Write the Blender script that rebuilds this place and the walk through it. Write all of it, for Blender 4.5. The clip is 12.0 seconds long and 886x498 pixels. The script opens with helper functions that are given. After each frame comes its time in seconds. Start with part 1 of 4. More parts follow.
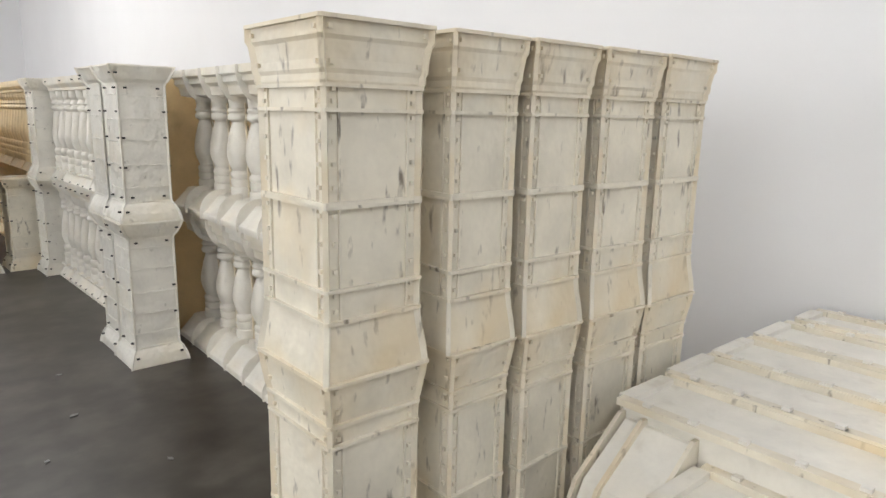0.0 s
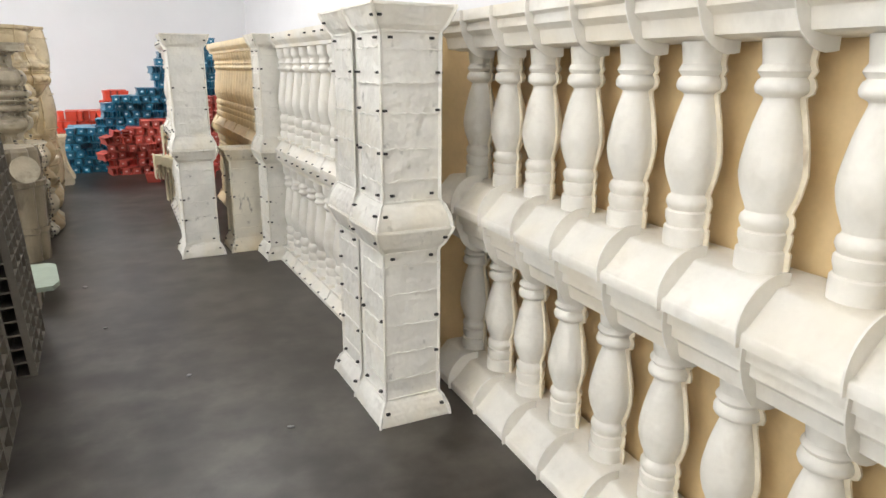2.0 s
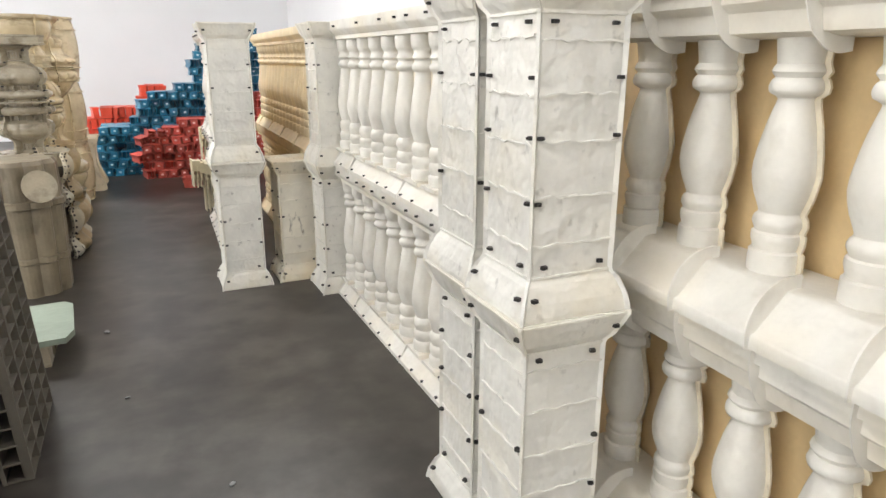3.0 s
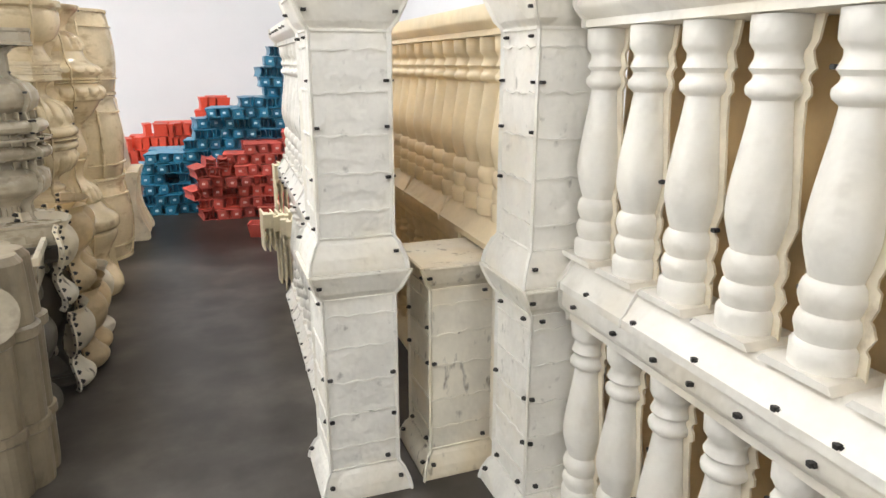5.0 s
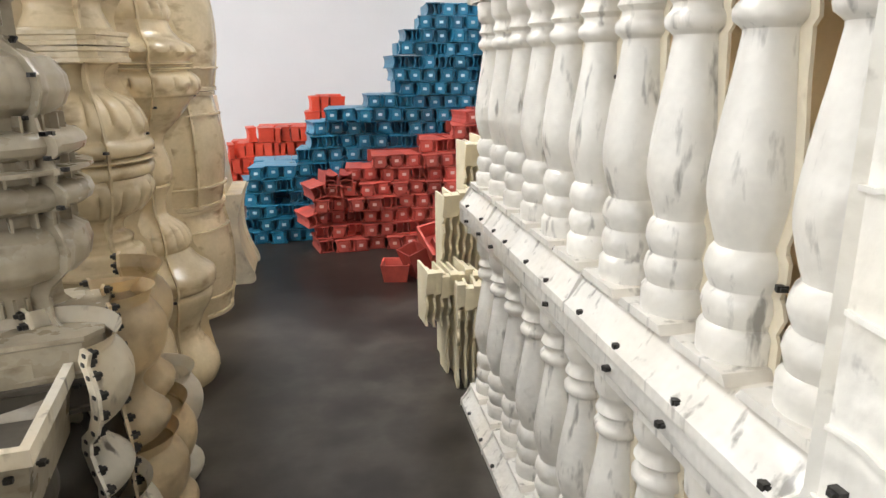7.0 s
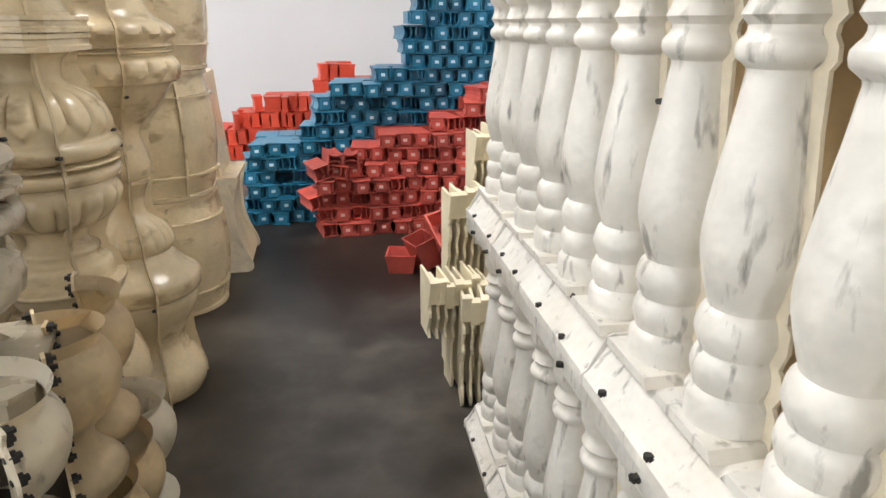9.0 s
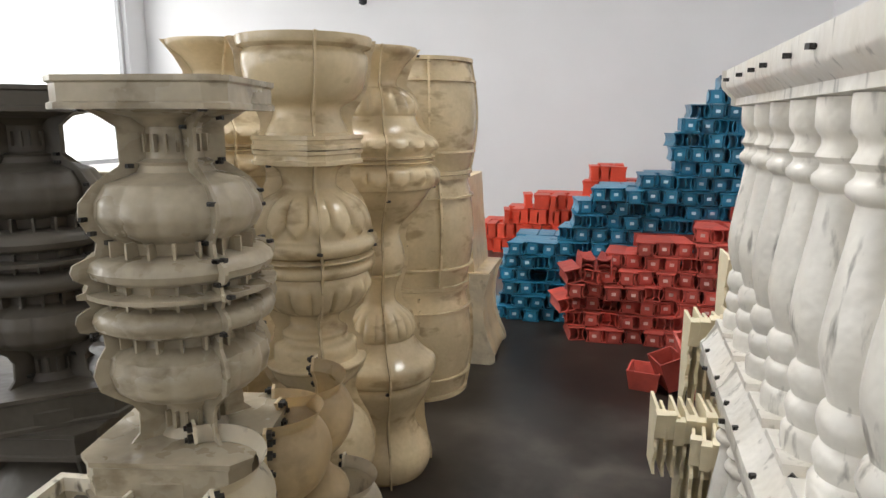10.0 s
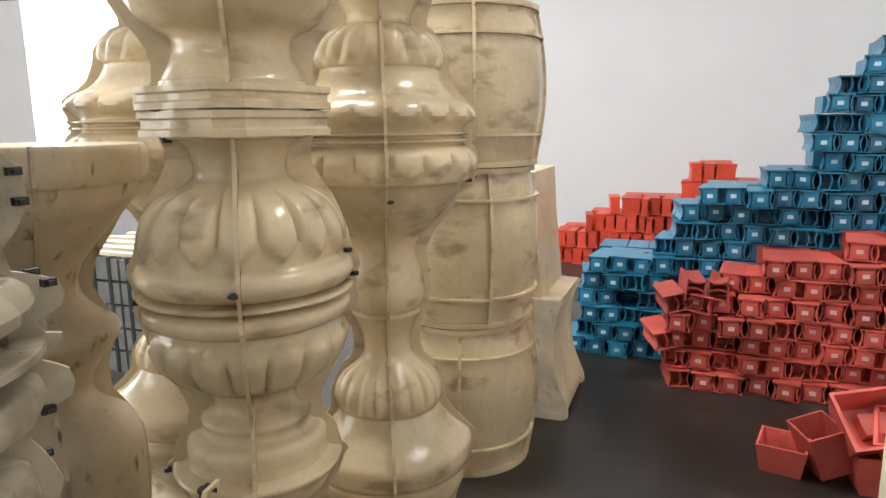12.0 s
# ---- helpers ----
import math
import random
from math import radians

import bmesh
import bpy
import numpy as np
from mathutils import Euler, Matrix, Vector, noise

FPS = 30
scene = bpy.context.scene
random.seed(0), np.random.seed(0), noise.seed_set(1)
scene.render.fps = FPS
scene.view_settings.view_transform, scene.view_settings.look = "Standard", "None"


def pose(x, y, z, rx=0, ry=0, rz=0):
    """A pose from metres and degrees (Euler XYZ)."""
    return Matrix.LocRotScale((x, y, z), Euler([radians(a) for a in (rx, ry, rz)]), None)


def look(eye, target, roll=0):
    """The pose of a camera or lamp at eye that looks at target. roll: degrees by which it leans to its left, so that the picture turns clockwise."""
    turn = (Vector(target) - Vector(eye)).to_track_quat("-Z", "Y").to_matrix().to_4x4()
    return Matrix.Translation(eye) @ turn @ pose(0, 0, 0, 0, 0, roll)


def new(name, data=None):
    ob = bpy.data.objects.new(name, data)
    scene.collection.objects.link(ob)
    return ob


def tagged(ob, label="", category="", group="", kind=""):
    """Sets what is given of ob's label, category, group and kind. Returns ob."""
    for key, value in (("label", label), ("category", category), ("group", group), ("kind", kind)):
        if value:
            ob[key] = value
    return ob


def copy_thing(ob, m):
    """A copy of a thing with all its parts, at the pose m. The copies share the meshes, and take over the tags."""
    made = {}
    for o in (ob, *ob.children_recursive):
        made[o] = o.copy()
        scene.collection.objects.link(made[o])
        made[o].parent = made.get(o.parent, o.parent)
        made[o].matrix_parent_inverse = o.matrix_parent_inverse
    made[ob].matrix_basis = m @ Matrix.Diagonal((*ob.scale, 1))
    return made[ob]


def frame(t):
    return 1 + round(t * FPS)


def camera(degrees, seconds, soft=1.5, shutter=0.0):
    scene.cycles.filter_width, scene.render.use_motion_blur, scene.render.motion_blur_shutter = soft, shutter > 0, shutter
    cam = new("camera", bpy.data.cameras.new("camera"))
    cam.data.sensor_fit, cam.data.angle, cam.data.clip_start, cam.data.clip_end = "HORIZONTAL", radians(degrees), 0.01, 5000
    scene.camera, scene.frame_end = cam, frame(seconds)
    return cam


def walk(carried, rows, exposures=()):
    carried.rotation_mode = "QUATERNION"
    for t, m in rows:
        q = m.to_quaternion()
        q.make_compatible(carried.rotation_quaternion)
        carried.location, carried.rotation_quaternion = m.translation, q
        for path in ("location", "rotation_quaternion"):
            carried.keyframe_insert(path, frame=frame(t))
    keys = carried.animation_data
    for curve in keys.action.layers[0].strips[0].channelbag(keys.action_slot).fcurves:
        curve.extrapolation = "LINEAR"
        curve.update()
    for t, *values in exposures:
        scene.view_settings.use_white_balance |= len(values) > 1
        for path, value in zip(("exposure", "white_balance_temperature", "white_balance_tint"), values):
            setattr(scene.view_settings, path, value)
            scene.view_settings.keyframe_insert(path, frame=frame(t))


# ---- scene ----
cam = camera(67.5, 12.0)
PATH = [
    (0, (-0.163, 0.216, 1.468), (1.164, 1.658, 1.069), 1.2),
    (0.5, (-0.048, 0.644, 1.46), (1.091, 2.228, 1.02), 0.9),
    (1, (-0.065, 0.99, 1.469), (0.925, 2.661, 0.994), 0.8),
    (1.5, (0.001, 1.328, 1.448), (0.942, 3.02, 0.947), 0.5),
    (2, (0.046, 1.693, 1.465), (0.928, 3.408, 0.937), 0.4),
    (2.5, (0.118, 2.207, 1.474), (0.957, 3.939, 0.928), 0.4),
    (3, (0.146, 2.694, 1.492), (0.933, 4.446, 0.936), 0.1),
    (3.2, (0.151, 2.917, 1.479), (0.926, 4.673, 0.918), -0.1),
    (4.8, (0.221, 4.831, 1.509), (0.89, 6.634, 0.958), 0.1),
    (5, (0.253, 5.041, 1.5), (0.891, 6.858, 0.958), -0.0),
    (5.5, (0.18, 5.628, 1.495), (0.702, 7.488, 0.977), 0.2),
    (6, (0.093, 6.173, 1.474), (0.549, 8.05, 0.956), 0.1),
    (6.5, (0.03, 6.63, 1.463), (0.419, 8.523, 0.948), -0.1),
    (6.7, (0.046, 6.76, 1.405), (0.427, 8.654, 0.888), -0.5),
    (8.3, (0.105, 6.942, 1.366), (0.563, 8.754, 0.656), -0.4),
    (8.5, (0.125, 6.967, 1.416), (0.587, 8.783, 0.715), -0.2),
    (9, (0.171, 7.144, 1.481), (0.51, 9.005, 0.833), -0.1),
    (9.5, (0.364, 7.083, 1.527), (0.063, 8.995, 1.025), -1.1),
    (10, (0.323, 7.181, 1.55), (-0.135, 9.09, 1.168), -0.0),
    (10.5, (0.196, 7.54, 1.553), (-0.265, 9.46, 1.237), 0.2),
    (11, (0.181, 7.951, 1.528), (-0.335, 9.863, 1.249), -0.8),
    (11.5, (0.212, 8.165, 1.429), (-0.431, 10.037, 1.142), -1.1),
    (12, (0.209, 8.168, 1.421), (-0.486, 10.007, 1.054), -0.7),
]
walk(cam, [(t, look(eye, target, roll)) for t, eye, target, roll in PATH], exposures=((0, 0.0), (0.5, 0.2), (1, 0.26), (2.5, 0.42), (5, 0.5), (6.5, 0.36), (8.5, 0.27), (9.5, 0.32), (10, -0.06), (11, -0.04), (12, 0.24)))

# ---- light and world ----
world = bpy.data.worlds.new("daylight")
scene.world = world
world.use_nodes = True
wn = world.node_tree
sky = wn.nodes.new("ShaderNodeTexSky")
sky.sky_type, sky.sun_disc = "NISHITA", False
sky.sun_elevation, sky.sun_rotation = radians(40), radians(250)
wn.links.new(sky.outputs[0], wn.nodes["Background"].inputs[0])
wn.nodes["Background"].inputs[1].default_value = 0.12


def area_lamp(name, where, target, sx, sy, watts, colour):
    data = bpy.data.lights.new(name, "AREA")
    data.shape, data.size, data.size_y, data.energy, data.color = "RECTANGLE", sx, sy, watts, colour
    ob = new(name, data)
    ob.matrix_world = look(where, target)
    return ob


ROOM_X0, ROOM_X1, ROOM_Y0, ROOM_Y1, ROOM_H = -7.0, 3.1, -6.0, 17.0, 5.2
WINDOWS_Y = (-3.6, 0.2, 4.0, 7.8, 11.6, 15.2)
WIN_Z0, WIN_Z1, WIN_HALF = 0.9, 4.3, 1.35
for wy in WINDOWS_Y:
    area_lamp("window_light", (ROOM_X0 + 0.05, wy, 2.6), (0, wy, 2.6), 2.5, 3.2, 56, (1.0, 0.985, 0.96))
# Roof lamps out of view, added in two rows to even the brightness.
FILL_X = -1.9
FILL_Y = (-2.6, 3.2, 10.4)
FILL_X2 = 1.3
for sy in FILL_Y:
    area_lamp("skylight_light", (FILL_X, sy, ROOM_H + 0.1), (FILL_X, sy, 0), 4.0, 1.5, 520 if sy > 6 else 175, (1.0, 0.985, 0.965))
    area_lamp("skylight_light", (FILL_X2, sy, ROOM_H + 0.1), (FILL_X2, sy, 0), 4.0, 1.0, 215 if sy > 6 else 130, (1.0, 0.985, 0.965))



# ---- materials ----
def material(name, colour, rough=0.4, vary=0.12, scale=6.0, fine=90.0, bump=0.15, metal=0.0, stain=None, stain_amount=0.0, stain_scale=(9, 9, 3), random_tint=0.0, sheen=0.5, through_light=0.0, stain_from=0.6, stain_soft=0.12):
    m = bpy.data.materials.new(name)
    m.use_nodes = True
    nt = m.node_tree
    N, L = nt.nodes.new, nt.links.new
    b = nt.nodes["Principled BSDF"]
    b.inputs["Roughness"].default_value, b.inputs["Metallic"].default_value = rough, metal
    b.inputs["Specular IOR Level"].default_value = sheen
    if through_light:
        b.inputs["Subsurface Weight"].default_value = through_light
        b.inputs["Subsurface Radius"].default_value = (0.03, 0.022, 0.012)
    tc = N("ShaderNodeTexCoord")
    own = N("ShaderNodeObjectInfo")
    apart = N("ShaderNodeMath")
    apart.operation = "MULTIPLY"
    apart.inputs[1].default_value = 41.0
    L(own.outputs["Random"], apart.inputs[0])
    spot = N("ShaderNodeVectorMath")
    L(tc.outputs["Object"], spot.inputs[0])
    L(apart.outputs[0], spot.inputs[1])
    big = N("ShaderNodeTexNoise")
    big.inputs["Scale"].default_value, big.inputs["Detail"].default_value = scale, 5
    L(spot.outputs[0], big.inputs["Vector"])
    small = N("ShaderNodeTexNoise")
    small.inputs["Scale"].default_value, small.inputs["Detail"].default_value = fine, 3
    L(spot.outputs[0], small.inputs["Vector"])
    ramp = N("ShaderNodeMapRange")
    ramp.inputs["From Min"].default_value, ramp.inputs["From Max"].default_value = 0.3, 0.7
    ramp.inputs["To Min"].default_value, ramp.inputs["To Max"].default_value = 1 - vary, 1 + vary * 0.4
    L(big.outputs[0], ramp.inputs["Value"])
    grain = N("ShaderNodeMapRange")
    grain.inputs["To Min"].default_value, grain.inputs["To Max"].default_value = 1 - vary * 0.4, 1 + vary * 0.3
    L(small.outputs[0], grain.inputs["Value"])
    mul = N("ShaderNodeMath")
    mul.operation = "MULTIPLY"
    L(ramp.outputs[0], mul.inputs[0])
    L(grain.outputs[0], mul.inputs[1])
    last = mul.outputs[0]
    if random_tint:
        rr = N("ShaderNodeMapRange")
        rr.inputs["To Min"].default_value, rr.inputs["To Max"].default_value = 1 - random_tint, 1 + random_tint
        L(own.outputs["Random"], rr.inputs["Value"])
        m2 = N("ShaderNodeMath")
        m2.operation = "MULTIPLY"
        L(last, m2.inputs[0])
        L(rr.outputs[0], m2.inputs[1])
        last = m2.outputs[0]
    tint = N("ShaderNodeVectorMath")
    tint.operation = "SCALE"
    tint.inputs[0].default_value = colour
    L(last, tint.inputs["Scale"])
    out = tint.outputs[0]
    if stain:
        mp = N("ShaderNodeMapping")
        mp.inputs["Scale"].default_value = stain_scale
        L(spot.outputs[0], mp.inputs["Vector"])
        sn = N("ShaderNodeTexNoise")
        sn.inputs["Scale"].default_value, sn.inputs["Detail"].default_value = 1.6, 6
        L(mp.outputs[0], sn.inputs["Vector"])
        sr = N("ShaderNodeMapRange")
        sr.inputs["From Min"].default_value, sr.inputs["From Max"].default_value = stain_from, stain_from + stain_soft
        sr.inputs["To Max"].default_value = stain_amount
        L(sn.outputs[0], sr.inputs["Value"])
        mix = N("ShaderNodeMix")
        mix.data_type = "RGBA"
        L(sr.outputs[0], mix.inputs[0])
        L(out, mix.inputs[6])
        mix.inputs[7].default_value = (*stain, 1)
        out = mix.outputs[2]
    L(out, b.inputs["Base Color"])
    rg = N("ShaderNodeMapRange")
    rg.inputs["To Min"].default_value, rg.inputs["To Max"].default_value = max(rough - 0.1, 0.05), min(rough + 0.15, 1)
    L(big.outputs[0], rg.inputs["Value"])
    L(rg.outputs[0], b.inputs["Roughness"])
    if bump:
        bp = N("ShaderNodeBump")
        bp.inputs["Strength"].default_value, bp.inputs["Distance"].default_value = bump * 0.35, 0.003
        L(small.outputs[0], bp.inputs["Height"])
        dent = N("ShaderNodeBump")
        dent.inputs["Strength"].default_value, dent.inputs["Distance"].default_value = min(1.0, bump * 1.5), 0.02
        mid = N("ShaderNodeTexNoise")
        mid.inputs["Scale"].default_value, mid.inputs["Detail"].default_value = scale * 2.2, 2
        L(spot.outputs[0], mid.inputs["Vector"])
        L(mid.outputs[0], dent.inputs["Height"])
        L(dent.outputs[0], bp.inputs["Normal"])
        L(bp.outputs[0], b.inputs["Normal"])
    return m


WHITE = material("cream_plastic", (0.83, 0.80, 0.725), 0.38, 0.10, 7, 70, 0.3, stain=(0.55, 0.5, 0.42), stain_amount=0.35, stain_scale=(7, 7, 5), through_light=0.0)
BRIGHT = material("white_plastic", (0.77, 0.745, 0.685), 0.3, 0.14, 8, 70, 0.3, stain=(0.16, 0.15, 0.13), stain_amount=0.75, stain_scale=(24, 24, 5), stain_from=0.60)
DENTED = material("dented_cream_plastic", (0.83, 0.805, 0.735), 0.33, 0.12, 6, 70, 0.75, stain=(0.22, 0.2, 0.17), stain_amount=0.6, stain_scale=(15, 15, 12), stain_from=0.64)
TAN = material("tan_plastic", (0.77, 0.575, 0.31), 0.42, 0.14, 5, 60, 0.3)
PALETAN = material("pale_tan_plastic", (0.90, 0.77, 0.535), 0.42, 0.14, 5, 60, 0.3)
AGED = material("aged_plastic", (0.80, 0.745, 0.62), 0.40, 0.15, 6, 60, 0.35, stain=(0.13, 0.10, 0.07), stain_amount=0.85, stain_scale=(17, 17, 6), stain_from=0.615)
URN = material("glossy_tan_plastic", (0.67, 0.545, 0.345), 0.17, 0.26, 4, 60, 0.3, stain=(0.24, 0.16, 0.08), stain_amount=0.6, stain_scale=(4, 4, 9), stain_from=0.56)
SHELLTAN = material("translucent_tan_plastic", (0.74, 0.59, 0.36), 0.3, 0.2, 5, 60, 0.35, stain=(0.42, 0.29, 0.15), stain_amount=0.5, stain_scale=(5, 5, 7), stain_from=0.56)
# Brown darkened in its base colour to carry shade.
SHADED_BROWN = material("dusty_brown_plastic", (0.17, 0.15, 0.118), 0.5, 0.3, 5, 60, 0.2)
SPECKLED = material("speckled_tan_plastic", (0.60, 0.50, 0.345), 0.3, 0.25, 5, 60, 0.12, stain=(0.05, 0.045, 0.03), stain_amount=0.85, stain_scale=(17, 17, 8), stain_from=0.60)
# Tan lowered in colour for the stacks' shadow, with stains over it.
FLUTED = material("dusty_tan_plastic", (0.27, 0.222, 0.15), 0.35, 0.28, 5, 60, 0.2, stain=(0.12, 0.09, 0.055), stain_amount=0.7, stain_scale=(6, 6, 3), stain_from=0.55)
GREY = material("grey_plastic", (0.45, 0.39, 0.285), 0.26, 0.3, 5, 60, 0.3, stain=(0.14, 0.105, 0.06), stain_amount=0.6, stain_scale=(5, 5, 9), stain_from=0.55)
# Darker copy of the grey plastic that carries shade in its colour.
SHADED_GREY = material("dusty_grey_plastic", (0.095, 0.083, 0.066), 0.45, 0.25, 5, 60, 0.3)


def yellowed(mat, colour, amount, scale):
    """Broad yellowed patches over a material's own colour."""
    nt = mat.node_tree
    base = nt.nodes["Principled BSDF"].inputs["Base Color"]
    own = base.links[0].from_socket
    tc, patch, ramp, mix = (nt.nodes.new(k) for k in ("ShaderNodeTexCoord", "ShaderNodeTexNoise", "ShaderNodeMapRange", "ShaderNodeMix"))
    patch.inputs["Scale"].default_value, patch.inputs["Detail"].default_value = scale, 3
    nt.links.new(tc.outputs["Object"], patch.inputs["Vector"])
    ramp.inputs["From Min"].default_value, ramp.inputs["From Max"].default_value, ramp.inputs["To Max"].default_value = 0.46, 0.68, amount
    nt.links.new(patch.outputs[0], ramp.inputs["Value"])
    mix.data_type = "RGBA"
    nt.links.new(ramp.outputs[0], mix.inputs[0])
    nt.links.new(own, mix.inputs[6])
    mix.inputs[7].default_value = (*colour, 1)
    nt.links.new(mix.outputs[2], base)


yellowed(AGED, (0.74, 0.60, 0.38), 0.75, 2.6)
yellowed(WHITE, (0.78, 0.68, 0.50), 0.5, 2.2)
yellowed(DENTED, (0.80, 0.72, 0.555), 0.6, 2.5)
yellowed(BRIGHT, (0.74, 0.66, 0.52), 0.4, 3.0)
SEAM = material("yellowed_seam_plastic", (0.82, 0.735, 0.565), 0.4, 0.2, 9, 60, 0.3, stain=(0.3, 0.22, 0.13), stain_amount=0.5, stain_scale=(14, 14, 8), stain_from=0.6)
COMB = material("pale_yellow_plastic", (0.80, 0.72, 0.52), 0.4, 0.1, 6, 60, 0.2)
BLACK = material("black_clip_plastic", (0.025, 0.023, 0.02), 0.45, 0.3, 20, 120, 0.2)
BLUE = material("blue_plastic", (0.02, 0.175, 0.295), 0.3, 0.22, 9, 60, 0.2, random_tint=0.3)
BLUE_LABEL = material("pale_blue_recess", (0.50, 0.66, 0.74), 0.4, 0.1, 9, 60, 0.1)
RED = material("dusty_red_plastic", (0.56, 0.10, 0.075), 0.42, 0.22, 9, 60, 0.2, random_tint=0.28)
RED_LABEL = material("pale_red_recess", (0.75, 0.48, 0.44), 0.4, 0.1, 9, 60, 0.1)
ORANGE = material("bright_red_plastic", (0.70, 0.075, 0.035), 0.4, 0.18, 9, 60, 0.2, random_tint=0.2)
# Crosswise bands mix stain with soft shadows painted into the colour.
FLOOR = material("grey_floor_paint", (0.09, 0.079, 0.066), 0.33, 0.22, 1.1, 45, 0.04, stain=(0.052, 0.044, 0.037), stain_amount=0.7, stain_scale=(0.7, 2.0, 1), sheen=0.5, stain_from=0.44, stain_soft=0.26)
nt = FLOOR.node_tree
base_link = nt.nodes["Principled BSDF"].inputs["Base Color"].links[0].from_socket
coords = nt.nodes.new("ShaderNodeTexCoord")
# The first, widest patch paints shade on the far floor; others are stains.
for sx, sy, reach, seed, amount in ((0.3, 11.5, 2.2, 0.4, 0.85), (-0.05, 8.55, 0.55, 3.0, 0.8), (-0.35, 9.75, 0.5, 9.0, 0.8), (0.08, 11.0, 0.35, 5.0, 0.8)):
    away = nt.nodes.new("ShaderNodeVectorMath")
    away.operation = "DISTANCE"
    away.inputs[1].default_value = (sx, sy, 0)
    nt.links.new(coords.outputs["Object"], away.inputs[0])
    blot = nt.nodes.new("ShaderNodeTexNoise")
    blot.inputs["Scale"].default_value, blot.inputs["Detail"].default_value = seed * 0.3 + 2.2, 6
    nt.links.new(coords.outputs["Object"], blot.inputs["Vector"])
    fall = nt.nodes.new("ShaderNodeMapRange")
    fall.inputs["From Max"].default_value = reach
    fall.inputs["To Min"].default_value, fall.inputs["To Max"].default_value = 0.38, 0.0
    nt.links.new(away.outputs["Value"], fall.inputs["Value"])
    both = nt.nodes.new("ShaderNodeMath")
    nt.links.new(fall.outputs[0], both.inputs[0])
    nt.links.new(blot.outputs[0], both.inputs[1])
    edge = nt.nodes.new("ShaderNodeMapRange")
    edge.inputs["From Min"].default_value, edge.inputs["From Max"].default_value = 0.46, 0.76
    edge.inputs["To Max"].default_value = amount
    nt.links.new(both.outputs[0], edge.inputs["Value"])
    stain_shade = nt.nodes.new("ShaderNodeMix")
    stain_shade.data_type = "RGBA"
    nt.links.new(edge.outputs[0], stain_shade.inputs[0])
    nt.links.new(base_link, stain_shade.inputs[6])
    stain_shade.inputs[7].default_value = (0.018, 0.0135, 0.0105, 1)
    base_link = stain_shade.outputs[2]
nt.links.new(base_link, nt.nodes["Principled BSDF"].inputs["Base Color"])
WALL = material("white_wall_paint", (0.82, 0.82, 0.825), 0.85, 0.03, 1.2, 120, 0.08)
METAL = material("dark_metal", (0.05, 0.05, 0.055), 0.5, 0.2, 10, 80, 0.1, 0.6)
FRAME = material("window_frame_paint", (0.7, 0.7, 0.7), 0.5, 0.05, 4, 80, 0.1)
PAPER = material("scrap_film", (0.22, 0.22, 0.215), 0.35, 0.25, 9, 60, 0.2)
GREEN = material("pale_green_plastic", (0.32, 0.38, 0.30), 0.4, 0.12, 6, 60, 0.2)


# ---- mesh helpers ----
def part(name, bm, mat, parent=None, label="", smooth=False):
    me = bpy.data.meshes.new(name)
    bmesh.ops.recalc_face_normals(bm, faces=bm.faces)
    bm.to_mesh(me)
    bm.free()
    me.materials.append(mat)
    if smooth:
        me.shade_smooth()
        me.set_sharp_from_angle(angle=radians(38))
    ob = new(name, me)
    if parent:
        ob.parent = parent
    if label:
        ob["label"] = label
    return ob


def again(ob, parent, m):
    """Another part on the same mesh."""
    o = new(ob.name.split(".")[0], ob.data)
    o.parent = parent
    o.matrix_basis = m
    return o


def thing(name, label, category, m=None, group="", kind=""):
    ob = tagged(new(name), label, category, group, kind)
    if m is not None:
        ob.matrix_basis = m
    return ob


def slab(bm, x0, y0, z0, x1, y1, z1):
    v = [bm.verts.new((x, y, z)) for z in (z0, z1) for x, y in ((x0, y0), (x1, y0), (x1, y1), (x0, y1))]
    for f in ((3, 2, 1, 0), (4, 5, 6, 7), (0, 1, 5, 4), (1, 2, 6, 5), (2, 3, 7, 6), (3, 0, 4, 7)):
        bm.faces.new([v[i] for i in f])
    return v


def rounded(bm, width=0.004, segments=1):
    es = [e for e in bm.edges if len(e.link_faces) == 2 and e.calc_face_angle(0) > 0.5]
    bmesh.ops.bevel(bm, geom=es, offset=width, segments=segments, affect="EDGES", clamp_overlap=True)


def sweep(bm, outline, axis, a, b):
    """A closed outline pulled straight along one axis from a to b. The outline gives the other two axes in order."""
    def at(p, q):
        return {"x": (q, p[0], p[1]), "y": (p[0], q, p[1]), "z": (p[0], p[1], q)}[axis]
    lo, hi = [bm.verts.new(at(p, a)) for p in outline], [bm.verts.new(at(p, b)) for p in outline]
    n = len(outline)
    bm.faces.new(lo[::-1])
    bm.faces.new(hi)
    for i in range(n):
        bm.faces.new((lo[i], lo[(i + 1) % n], hi[(i + 1) % n], hi[i]))


